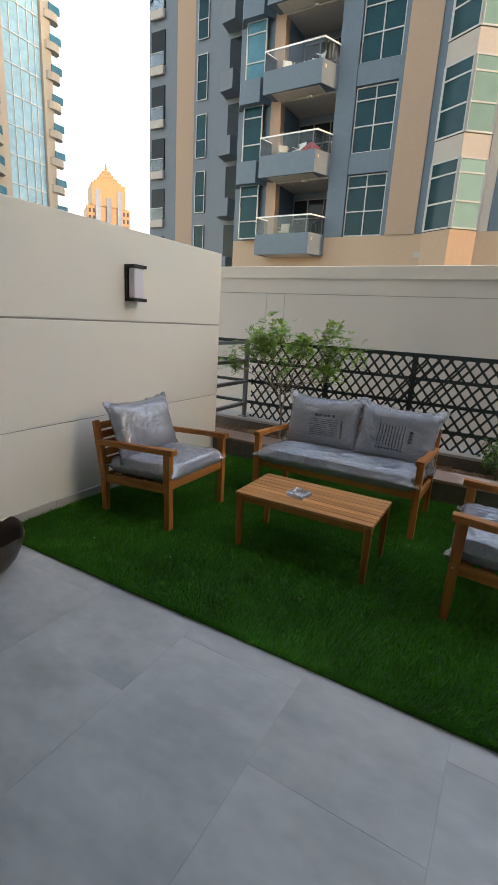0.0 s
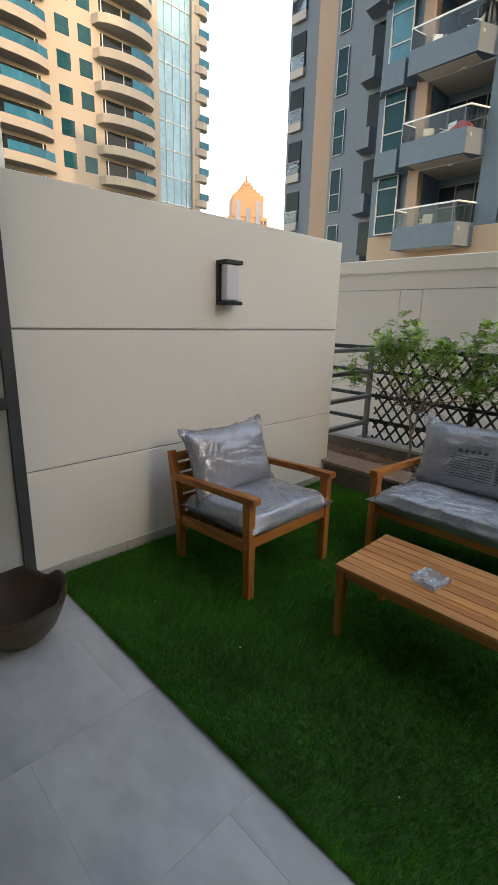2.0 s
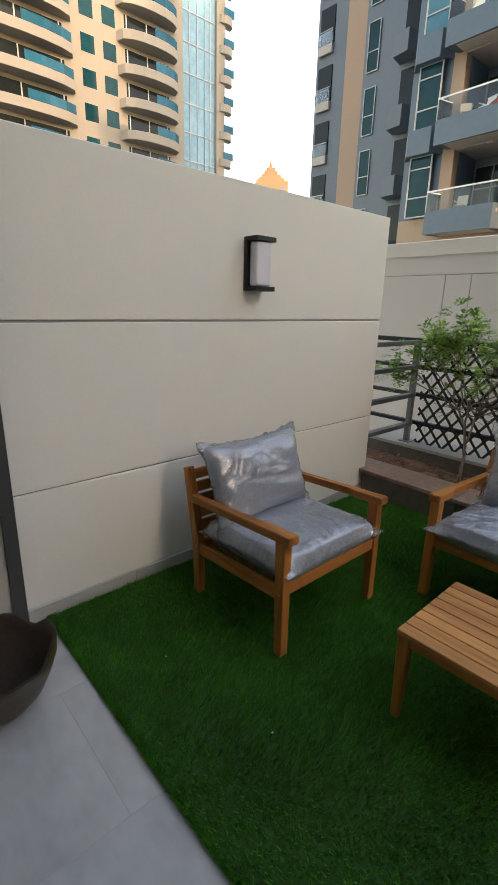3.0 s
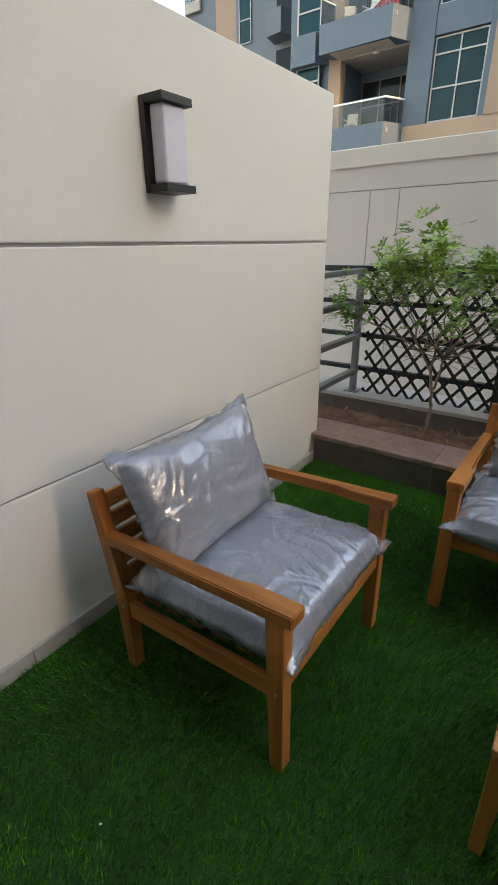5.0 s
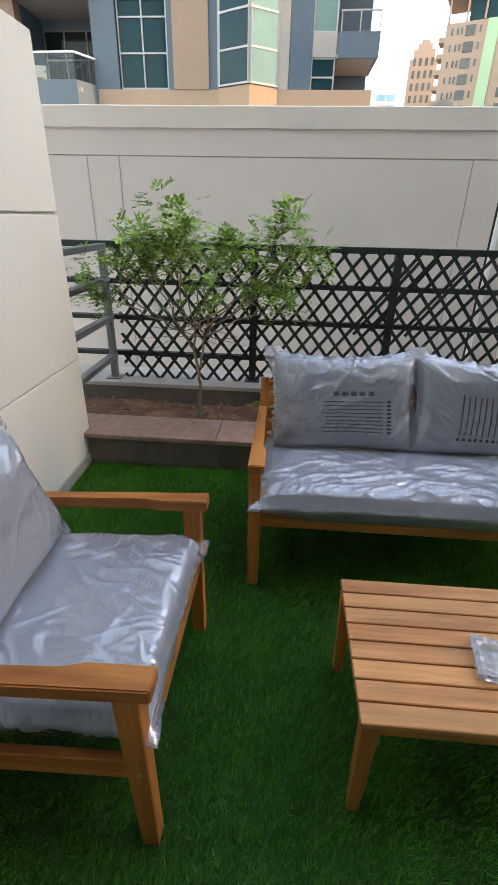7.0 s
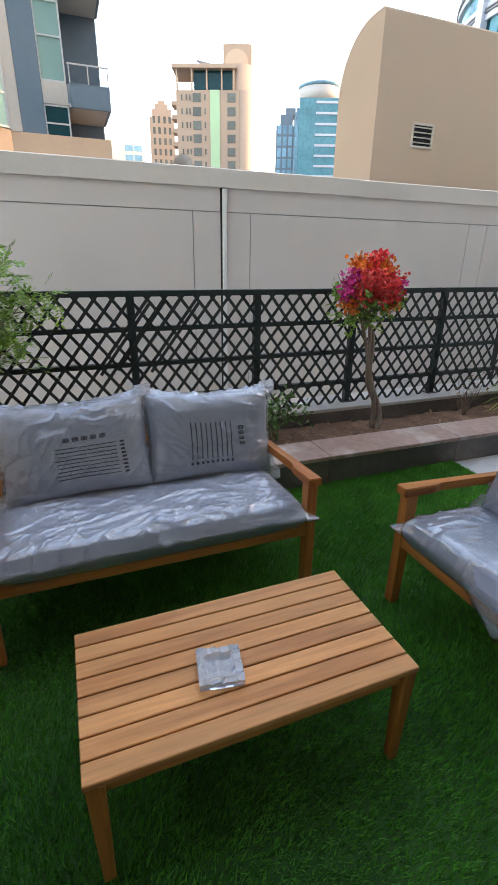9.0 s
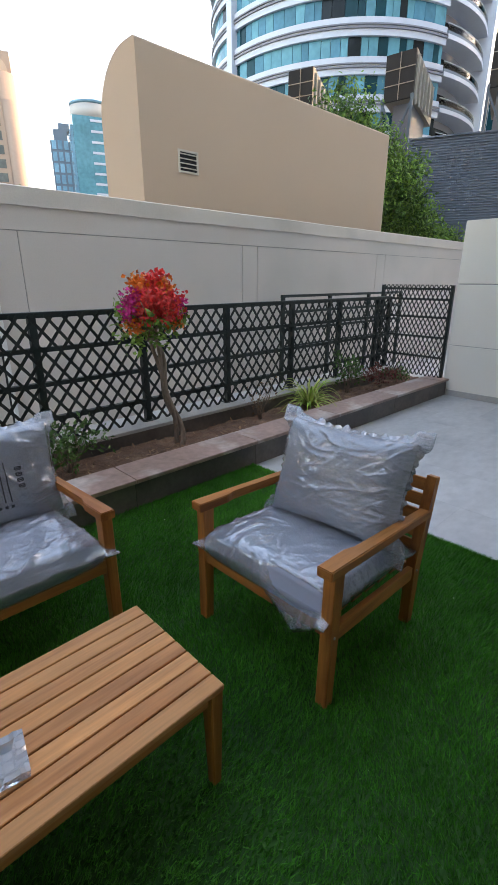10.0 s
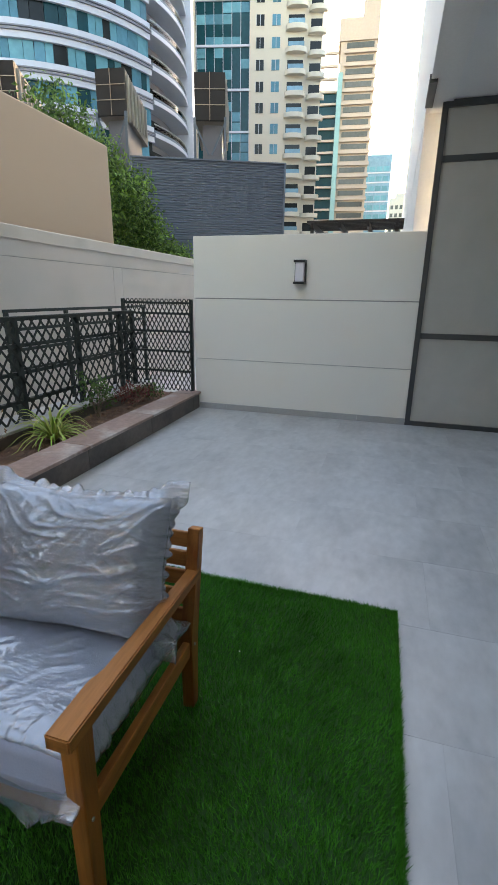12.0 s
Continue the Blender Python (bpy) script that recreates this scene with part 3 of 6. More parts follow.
# thin dark strip painted as the shadow line beside the cover
box_part("joint_shadow", M_DARK, boundary, -0.815, -0.793, YB - 0.006, YB - 0.003, -1.2, 2.29)


def coping():
    bm = bmesh.new()
    x = -16.0
    outline = []
    n = 200
    for i in range(n + 1):
        x = -16 + 32 * i / n
        w = 0.012 * noise.noise((x * 0.9, 0, 3)) + 0.006 * noise.noise((x * 4, 0, 3))
        outline.append((x, w))
    rows = []
    for x, w in outline:
        y0 = YB - 0.03
        rows.append([bm.verts.new(p) for p in ((x, y0, 2.295 + w), (x, y0, 2.475 + w * 0.5), (x, y0 + 0.04, 2.49 + w * 0.4), (x, YB + 0.36, 2.50), (x, YB + 0.36, 2.295))])
    for r, q in zip(rows, rows[1:]):
        for k in range(5):
            bm.faces.new((r[k], r[(k + 1) % 5], q[(k + 1) % 5], q[k]))
    bm.faces.new(rows[0])
    bm.faces.new(rows[-1])
    part("coping", bm, M_COPING, boundary)


coping()
alley = bmesh.new()
solid(alley, -16, 16, 7.80, YB + 0.02, -0.9, -0.35)
tagged(part("pavement", alley, M_CONC), "pale concrete strip between the fence and the boundary wall", "pavement", kind="structure")
ground = bmesh.new()
solid(ground, -2500, 2500, -2500, 2500, -9.0, -8.0)
tagged(part("ground", ground, M_GROUND), "city ground between the towers", "ground", kind="structure")


def ramp_rail():
    root = thing("ramp_railing", "dark steel railing standing in the alley behind the fence", "railing", pose(3.12, 8.9, -0.35))
    for x in (0, 1.2, 2.4, 3.6):
        box_part("post", M_STEEL_G, root, x - 0.025, x + 0.025, -0.025, 0.025, 0, 1.64)
    for z in (1.66, 1.42, 1.15, 0.88):
        box_part("rail", M_STEEL_G, root, -0.03, 3.63, -0.026, 0.026, z - 0.02, z + 0.02)


ramp_rail()


def plant_room():
    """Rendered box behind the boundary wall with a rounded back shoulder and a vent."""
    root = thing("plant_room", "sand-coloured rendered plant room with a rounded shoulder above the boundary wall", "building", pose(1.84, 10.6, 0))
    prof = [(0, -1.0), (0, 4.67), (0.03, 4.70), (0.25, 4.70)]
    for i in range(1, 11):
        a = math.pi / 2 * i / 10
        prof.append((0.25 + 0.83 * math.sin(a), 3.9 + 0.80 * math.cos(a)))
    prof.append((1.08, -1.0))
    bm = bmesh.new()
    extrude(bm, prof, "x", 0, 6.69)
    part("body", bm, M_BOX, root)
    up = 0.055
    vent = part("vent", bmesh.new(), M_DARK, root)
    bm = bmesh.new()
    solid(bm, 0.68, 1.01, -0.004, 0.02, 3.10 + up, 3.38 + up)
    vent.data = mesh_of("vent", bm, M_DARK)
    for x0, x1, z0, z1 in ((0.65, 0.68, 3.08, 3.40), (1.01, 1.04, 3.08, 3.40), (0.68, 1.01, 3.08, 3.11), (0.68, 1.01, 3.37, 3.40)):
        box_part("frame", M_VENT, vent, x0, x1, -0.02, 0.0, z0 + up, z1 + up, 0.003)
    for k in range(4):
        bm = bmesh.new()
        beam(bm, (0.68, -0.012, 3.15 + up + k * 0.064), (1.01, -0.012, 3.15 + up + k * 0.064), 0.03, 0.012)
        part("slat", bm, M_VENT, vent)
    for x0, x1 in ((2.3, 3.05), (3.2, 3.95), (4.3, 5.05), (5.2, 5.95)):
        box_part("slot", M_DARK, root, x0, x1, -0.004, 0.01, 2.60, 2.625)


plant_room()


# ---------------------------------------------------------------- garden furniture
def bench_frame(name, w, label, category, group=""):
    """Slatted hardwood armchair or sofa: x across, the front at y = 0, the back at y = 0.74."""
    root = thing(name, label, category, group=group)
    h = w / 2
    for s in (-1, 1):
        xo = s * (h - 0.026)
        bm = bmesh.new()
        extrude(bm, [(0.004, 0.0), (0.052, 0.0), (0.072, 0.575), (0.008, 0.575)], "x", xo - 0.024, xo + 0.024)
        bmesh.ops.bevel(bm, geom=bm.edges[:], offset=0.003, segments=1, affect="EDGES")
        part("leg", bm, M_WZ, root)
        bm = bmesh.new()
        extrude(bm, [(0.690, 0.0), (0.738, 0.0), (0.752, 0.30), (0.836, 0.708), (0.792, 0.718), (0.700, 0.36), (0.690, 0.30)], "x", xo - 0.022, xo + 0.022)
        bmesh.ops.bevel(bm, geom=bm.edges[:], offset=0.003, segments=1, affect="EDGES")
        part("leg", bm, M_WZ, root)
        # arm: wide at the front, narrowing behind the leg, falling a little to the back
        bm = bmesh.new()
        xi, xx = xo - s * 0.036, xo + s * 0.027
        top = [(xi, -0.02), (xx, -0.02), (xx, 0.79), (xo - s * 0.016, 0.79), (xo - s * 0.016, 0.20), (xi, 0.15)]
        lo = [bm.verts.new((x, y, 0.576 - 0.062 * max(0, y - 0.05))) for x, y in top]
        hi = [bm.verts.new((x, y, 0.616 - 0.062 * max(0, y - 0.05))) for x, y in top]
        bm.faces.new(lo)
        bm.faces.new(hi)
        for i in range(6):
            bm.faces.new((lo[i], lo[(i + 1) % 6], hi[(i + 1) % 6], hi[i]))
        bmesh.ops.bevel(bm, geom=bm.edges[:], offset=0.004, segments=2, affect="EDGES")
        part("armrest", bm, M_WY, root)
        bm = bmesh.new()
        beam(bm, (xo, 0.06, 0.312), (xo, 0.70, 0.272), 0.026, 0.066, 0.003)
        part("side_rail", bm, M_WY, root)
        for y, z in ((0.03, 0.32), (0.71, 0.29)):
            bm = bmesh.new()
            bmesh.ops.create_cone(bm, cap_ends=True, segments=10, radius1=0.006, radius2=0.005, depth=0.004, matrix=pose(xo + s * 0.0255, y, z, 0, 90, 0))
            part("bolt", bm, M_BOLT, root)
    box_part("front_rail", M_WX, root, -h + 0.048, h - 0.048, 0.014, 0.040, 0.312, 0.378, 0.003)
    box_part("back_rail", M_WX, root, -h + 0.046, h - 0.046, 0.700, 0.724, 0.25, 0.31, 0.003)
    for k in range(6):
        y = 0.06 + k * 0.108
        z = 0.332 - 0.06 * (y - 0.05)
        box_part("seat_slat", M_WX, root, -h + 0.075, h - 0.075, y, y + 0.075, z - 0.018, z, 0.003)
    for k in range(5):
        t = 0.08 + k * 0.19
        y, z = 0.715 + t * 0.088, 0.37 + t * 0.362
        bm = bmesh.new()
        solid(bm, -h + 0.046, h - 0.046, -0.009, 0.009, -0.028, 0.028, 0.003, pose(0, y, z, -12, 0, 0))
        part("back_slat", bm, M_WX, root)
    return root


CHAIR_W, SOFA_W = 0.735, 1.40
chair_a = bench_frame("armchair", CHAIR_W, "orange-brown hardwood armchair with flat arms and slatted back", "armchair", "garden seating set")
SIZE = Matrix.Diagonal((1.025, 0.955, 1.025, 1))
POSE_A = pose(-3.168, 4.987, 0.010, 0, 0, 90) @ SIZE
POSE_B = pose(-1.286, 5.045, 0.010, 0, 0, -89) @ SIZE
POSE_S = pose(-2.314, 5.597, 0.010, 0, 0, 0.2) @ SIZE
chair_b = copy_thing(chair_a, POSE_B)
chair_a.matrix_basis = POSE_A
sofa = bench_frame("garden_sofa", SOFA_W, "orange-brown hardwood two-seat garden sofa with slatted back", "sofa", "garden seating set")
sofa.matrix_basis = POSE_S


def pillow_surface(w, h, t, p, q, seed, crumple, soft):
    """Height of a stuffed cushion over its middle plane at u, v in -1..1."""
    def f(u, v, side):
        a, b = max(0.0, 1 - abs(u) ** p), max(0.0, 1 - abs(v) ** p)
        z = t / 2 * (a * b) ** q
        x = u * w / 2 * (1 - 0.05 * (1 - abs(v)) * soft) if soft else u * w / 2
        y = v * h / 2 * (1 - 0.07 * (1 - abs(u)) * soft) if soft else v * h / 2
        c = noise.noise((u * 2.1 + seed, v * 2.1, side * 3.0)) * 0.9 + noise.noise((u * 5 + seed, v * 4, side * 5.0)) * 0.45
        z += crumple * c * (a * b) ** 0.3
        return x, y, side * z
    return f


def cushion_meshes(f, n, m, film_f=None):
    """Closed grid of both sides of a cushion; film_f moves points outward as a loose wrap."""
    verts, faces = [], []
    for side in (1, -1):
        for j in range(m + 1):
            for i in range(n + 1):
                u, v = -1 + 2 * i / n, -1 + 2 * j / m
                # crowd the points towards the rim
                u, v = 0.5 * u + 0.5 * math.sin(u * math.pi / 2), 0.5 * v + 0.5 * math.sin(v * math.pi / 2)
                p = f(u, v, side)
                verts.append(film_f(u, v, side, p) if film_f else p)
    k = (n + 1) * (m + 1)
    for j in range(m):
        for i in range(n):
            a = j * (n + 1) + i
            faces.append((a, a + 1, a + n + 2, a + n + 1))
            b = a + k
            faces.append((b, b + n + 1, b + n + 2, b + 1))
    rim = [i for i in range(n + 1)] + [j * (n + 1) + n for j in range(1, m + 1)] + [m * (n + 1) + i for i in range(n - 1, -1, -1)] + [j * (n + 1) for j in range(m - 1, 0, -1)]
    for a, b in zip(rim, rim[1:] + rim[:1]):
        faces.append((a, a + k, b + k, b))
    return verts, faces


def wrinkles(x, y, seed, turn, wave, length):
    """Sharp-crested folds of a stretched film: crests run at turn degrees, wave apart, length long."""
    total = 0.0
    for k, (off, size, high) in enumerate(((0, 1.0, 1.0), (34, 0.62, 0.6), (-41, 0.8, 0.55))):
        a = radians(turn + off)
        u, v = x * math.cos(a) + y * math.sin(a), -x * math.sin(a) + y * math.cos(a)
        u, v = u / (length * size), v / (wave * size)
        n = noise.noise((u + seed, v + 0.7 * noise.noise((u * 1.7, v * 0.4, seed + k)), seed * 1.3 + k * 4.7))
        crest = max(0.0, 1.0 - abs(n) * 3.6)
        reach = noise.noise((x * 7 + seed, y * 7, k * 3.1 + seed))
        total += high * crest * crest * min(1.0, max(0.12, 0.55 + 1.6 * reach))
    return total


def cushion(name, label, m, w, h, t, p, q, seed, film_mat, crumple=0.008, film_lift=0.007, fin=0.02, soft=0, folds=(30, 0.045, 0.16), print_at=None,
            flap=None, amp=0.0095, grid=(170, 130)):
    root = thing(name, label, "cushion", m, "cushions still in plastic wrap")
    f = pillow_surface(w, h, t, p, q, seed, crumple, soft)
    v, fc = cushion_meshes(f, 36, 30)
    body = raw_mesh("cushion_body", v, fc, M_FABRIC, root, True)
    tagged(body, "grey fabric cushion")

    def film(u, v2, side, pt):
        x, y, z = pt
        z += side * film_lift
        if side > 0:
            z += amp * (wrinkles(x, y, seed, *folds) - 0.2)
        z = max(z, film_lift * 0.4) if side > 0 else min(z, -film_lift * 0.4)
        e = max(abs(u), abs(v2))
        if e > 0.985:
            cor = (abs(u) * abs(v2)) ** 6
            k = fin * (0.35 + 0.9 * abs(noise.noise((u * 7 + seed, v2 * 7, 2)))) + fin * 1.3 * cor
            x += (k if u > 0 else -k) * (abs(u) > 0.985)
            y += (k if v2 > 0 else -k) * (abs(v2) > 0.985)
            z = z * 0.3 + fin * 0.5 * noise.noise((u * 6, v2 * 6, seed + 5))
        if flap:
            z2 = flap(u, v2, side)
            z += z2
        return x, y, z
    v, fc = cushion_meshes(f, *grid, film)
    wrap = raw_mesh("plastic_wrap", v, fc, film_mat, root, True)
    tagged(wrap, "crinkled clear plastic wrap")
    if print_at:
        bm = bmesh.new()

        def patch(u0, u1, v0, v1):
            vs = []
            for uu, vv in ((u0, v0), (u1, v0), (u1, v1), (u0, v1)):
                x, y, z = film(uu, vv, 1, f(uu, vv, 1))
                vs.append(bm.verts.new((x, y, z + 0.003)))
            bm.faces.new(vs)
        rs = random.Random(seed)
        turn, icons, lines = print_at

        def go(a0, a1, b0, b1):
            if turn:
                patch(b0 + 0.2, b1 + 0.2, -a1, -a0)
            else:
                patch(a0, a1, b0, b1)
        for k in range(icons):
            a = -0.12 + k * 0.125
            for dx, dy, sx, sy in ((0, 0.036, 0.028, 0.008), (0, -0.036, 0.028, 0.008), (-0.033, 0, 0.008, 0.03), (0.033, 0, 0.008, 0.03), (0, 0, 0.014, 0.016)):
                go(a + dx - sx, a + dx + sx, 0.23 + dy - sy * 1.2, 0.23 + dy + sy * 1.2)
        for k in range(lines):
            b = 0.04 - k * 0.082
            a0 = -0.32 + rs.uniform(0, 0.06)
            seg = 6
            for i in range(seg):
                go(a0 + (0.56 - a0) * i / seg, a0 + (0.56 - a0) * (i + 0.96) / seg, b, b + 0.016)
            go(0.62, 0.68, b - 0.012, b + 0.028)
        tagged(part("printed_text", bm, M_PRINT, root, "small black printed care text"), kind="stuff")
    return root


def on(base, x, y, z, rx=0, ry=0, rz=0):
    return base @ pose(x, y, z, rx, ry, rz)


SEAT = "flat grey seat cushion in loose clear plastic wrap"
BACK = "plump grey back cushion in crinkled clear plastic wrap"


cushion("seat_cushion", SEAT, on(POSE_A, 0.0, 0.345, 0.398, -3), 0.645, 0.66, 0.150, 10, 0.30, 3.1, M_FILM, 0.006, 0.006, 0.022, 0, (72, 0.075, 0.30))
cushion("seat_cushion", SEAT, on(POSE_B, 0.0, 0.335, 0.398, -3), 0.645, 0.66, 0.150, 10, 0.30, 7.7, M_FILM, 0.006, 0.006, 0.02, 0, (75, 0.07, 0.28),
        flap=lambda u, v, side: -max(0.0, (-v - 0.90) / 0.10) * 0.13 * max(0.0, 1 - abs(u - 0.62) * 1.9))
cushion("seat_cushion", "long grey sofa seat cushion in loose clear plastic wrap", on(POSE_S, 0.0, 0.335, 0.398, -3), 1.315, 0.66, 0.150, 10, 0.30, 12.4, M_FILM,
        0.006, 0.006, 0.024, 0, (24, 0.07, 0.24), amp=0.0125, grid=(330, 150))
cushion("back_cushion", BACK, on(POSE_A, 0.0, 0.618, 0.643, 70), 0.66, 0.43, 0.18, 3.2, 0.42, 21.0, M_FILM_P, 0.008, 0.006, 0.022, 1.1, (32, 0.060, 0.28), amp=0.0075)
cushion("back_cushion", BACK, on(POSE_B, 0.02, 0.555, 0.672, 70, 0, 2), 0.62, 0.46, 0.20, 3.2, 0.42, 27.0, M_FILM_S, 0.008, 0.006, 0.035, 1.1, (4, 0.042, 0.30), amp=0.0085)
cushion("back_cushion", "plump grey back cushion in plastic wrap printed with care text", on(POSE_S, -0.295, 0.595, 0.663, 70, -2, 0), 0.66, 0.45, 0.19, 3.2, 0.42, 33.0,
        M_FILM_P, 0.008, 0.006, 0.03, 1.1, (48, 0.065, 0.22), (False, 5, 9), amp=0.0115)
cushion("back_cushion", "plump grey back cushion in plastic wrap printed with sideways care text", on(POSE_S, 0.365, 0.60, 0.656, 70, 2, 0), 0.65, 0.45, 0.19, 3.2, 0.42, 39.0,
        M_FILM_P, 0.008, 0.006, 0.03, 1.1, (-45, 0.065, 0.22), (True, 4, 9), amp=0.0115)


def coffee_table():
    root = thing("coffee_table", "low slatted hardwood coffee table standing on the turf", "table", pose(-2.200, 4.982, 0.010, 0, 0, 0.4))
    w, d, top = 0.482, 0.250, 0.411
    n = 8
    pit = 2 * d / n
    for k in range(n):
        y = -d + k * pit
        box_part("slat", M_TX, root, -w, w, y + 0.0025, y + pit - 0.0025, top - 0.02, top, 0.0025)
    for s in (-1, 1):
        box_part("apron", M_WX, root, -w + 0.045, w - 0.045, s * (d - 0.030) - 0.011, s * (d - 0.030) + 0.011, top - 0.066, top - 0.0205, 0.002)
        box_part("apron", M_WY, root, s * (w - 0.03) - 0.011, s * (w - 0.03) + 0.011, -d + 0.045, d - 0.045, top - 0.066, top - 0.0205, 0.002)
        for q in (-1, 1):
            bm = bmesh.new()
            vs = solid(bm, s * (w - 0.028) - 0.024, s * (w - 0.028) + 0.024, q * (d - 0.028) - 0.024, q * (d - 0.028) + 0.024, 0, top - 0.0205)
            for v in vs:
                if v.co.z < 0.1:
                    v.co.x -= 0.008 * (1 if v.co.x > s * (w - 0.028) else -1)
                    v.co.y -= 0.008 * (1 if v.co.y > q * (d - 0.028) else -1)
            bmesh.ops.bevel(bm, geom=bm.edges[:], offset=0.003, segments=1, affect="EDGES")
            part("leg", bm, M_WZ, root)


coffee_table()


def ashtray():
    bm = bmesh.new()
    s = 0.058
    # square block with a hollow and cut notches
    vs = bmesh.ops.create_grid(bm, x_segments=12, y_segments=12, size=s)["verts"]
    for v in vs:
        r = max(abs(v.co.x), abs(v.co.y)) / s
        v.co.z = 0.030 if r > 0.72 else 0.012 + 0.018 * max(0, (r - 0.5) / 0.22)
        if r > 0.9 and (abs(v.co.x) < 0.006 or abs(v.co.y) < 0.006):
            v.co.z -= 0.008
        g = 0.004 * (round(v.co.x / (s / 3)) % 2 + round(v.co.y / (s / 3)) % 2)
        v.co.z -= g
    ext = bmesh.ops.extrude_face_region(bm, geom=bm.faces[:])
    for v in [g for g in ext["geom"] if isinstance(g, bmesh.types.BMVert)]:
        v.co.z = 0.0
        v.co.x *= 0.94
        v.co.y *= 0.94
    ob = part("ashtray", bm, M_CRYSTAL)
    ob.matrix_basis = pose(-2.285, 4.932, 0.4215, 0, 0, -10) @ Matrix.Scale(1.13, 4)
    return tagged(ob, "square cut-glass ashtray lying on the coffee table", "ashtray")


ashtray()


def wall_lamp(face, s, y0, y1, z0, z1, group):
    """Black bracket lamp with an opal block between two plates; s is the way it sticks out."""
    root = thing("wall_lamp", "black metal wall lamp with an opal block between two plates", "lamp", pose(face, (y0 + y1) / 2, z0), group)
    h, w = z1 - z0, (y1 - y0) / 2
    X = lambda a, b: sorted((s * a, s * b))
    box_part("backplate", M_BLACK, root, *X(0.0, 0.028), -w, w, 0.0, h, 0.002)
    box_part("top_plate", M_BLACK, root, *X(0.0281, 0.115), -w, w, h - 0.026, h, 0.002)
    box_part("bottom_plate", M_BLACK, root, *X(0.0281, 0.115), -w, w, 0.0, 0.026, 0.002)
    bm = bmesh.new()
    solid(bm, *X(0.030, 0.098), -w + 0.018, w - 0.018, 0.0262, h - 0.0262, 0.012, seg=3)
    part("diffuser", bm, M_OPAL, root, "milky opal diffuser")


wall_lamp(XW, 1, 5.20, 5.355, 1.677, 1.978, "wall lamps")
wall_lamp(XE, -1, 5.155, 5.30, 1.69, 1.968, "wall lamps")


def clay_pot():
    """Wide clay bowl with a torn, wavy rim and a hollow inside."""
    root = thing("clay_pot", "dark brown glazed clay bowl with a torn wavy rim, empty", "pot", pose(-3.73, 3.56, 0.0) @ Matrix.Diagonal((0.94, 0.94, 0.93, 1)))
    n = 56
    prof = [(0.0, 0.0), (0.105, 0.0), (0.140, 0.025), (0.190, 0.09), (0.224, 0.165), (0.236, 0.215), (0.246, 0.235), (0.247, 0.27)]
    inner = [(0.232, 0.268), (0.222, 0.22), (0.195, 0.16), (0.15, 0.07), (0.0, 0.045)]

    def rim(a):
        return 0.018 * math.cos(a - 2.9) + 0.010 * math.sin(a * 3 + 0.6) + 0.007 * math.sin(a * 7 + 1.0) + 0.02 * noise.noise((math.cos(a) * 2.2, math.sin(a) * 2.2, 3)) - 0.045 * max(0, math.cos(a - 2.15)) ** 40

    def ring(r, z):
        out = []
        for k in range(n):
            a = 2 * math.pi * k / n
            lift = rim(a) * max(0, (z - 0.19) / 0.08)
            rr = r + 0.004 * noise.noise((math.cos(a) * 3, math.sin(a) * 3, z * 9)) + 0.35 * max(0, z - 0.225) * math.sin(4 * a + 0.8)
            out.append((rr * math.cos(a), rr * math.sin(a), z + lift))
        return out
    for nm, pf, mt in (("bowl", prof, M_POT), ("inside", [(0.247, 0.27)] + inner, M_POT_IN)):
        v, fcs = [], []
        for r, z in pf:
            v += ring(max(r, 0.002), z)
        for j in range(len(pf) - 1):
            for k in range(n):
                fcs.append((j * n + k, j * n + (k + 1) % n, (j + 1) * n + (k + 1) % n, (j + 1) * n + k))
        raw_mesh(nm, v, fcs, mt, root, True)


clay_pot()


# ---------------------------------------------------------------- neighbouring buildings
EYE0 = (-1.9, 3.6)


def bearing(az, dist, turn=0.0):
    """Pose of a building seen at az degrees from north, its front turned to the terrace."""
    r = radians(az)
    return pose(EYE0[0] + dist * math.sin(r), EYE0[1] + dist * math.cos(r), 0, 0, 0, -az + turn)


def window(root, x0, x1, z0, z1, y, glass, cols=(), rows=(), fw=0.055, frame=B_FRAME):
    """A pane with its frame bars; cols and rows are the places of the inner bars."""
    w = box_part("window", glass, root, x0, x1, y - 0.02, y + 0.06, z0, z1)
    me = unit_box("frame", frame)
    for x in (x0, *cols, x1):
        piece("frame", me, w, fit_box(x - fw / 2, x + fw / 2, y - 0.08, y - 0.015, z0, z1))
    for z in (z0, *rows, z1):
        piece("frame", me, w, fit_box(x0, x1, y - 0.075, y - 0.014, z - fw / 2, z + fw / 2))
    return w


def balcony(root, outline, z0, z1, rail, mat):
    """Solid balcony front of a plan outline with a glass rail and handrail on it."""
    bm = bmesh.new()
    extrude(bm, outline, "z", z0, z1)
    b = part("balcony", bm, mat, root)
    pts = outline[1:-1] if len(outline) > 4 else outline
    for p, q in zip(pts, pts[1:]):
        bm = bmesh.new()
        ln = math.hypot(q[0] - p[0], q[1] - p[1])
        ox, oy = -(q[1] - p[1]) / ln, (q[0] - p[0]) / ln
        lo, hi = 0.04 / ln, 1 - 0.04 / ln
        c = [(p[0] + (q[0] - p[0]) * t + ox * d, p[1] + (q[1] - p[1]) * t + oy * d) for t, d in ((lo, 0.03), (hi, 0.03), (hi, 0.05), (lo, 0.05))]
        extrude(bm, c, "z", z1 + 0.004, rail - 0.03)
        part("glass_panel", bm, B_RAILGLASS, b)
        bm = bmesh.new()
        beam(bm, (p[0], p[1] + 0.05, rail), (q[0], q[1] + 0.05, rail), 0.06, 0.06)
        part("handrail", bm, B_WHITEP, b)
    return b


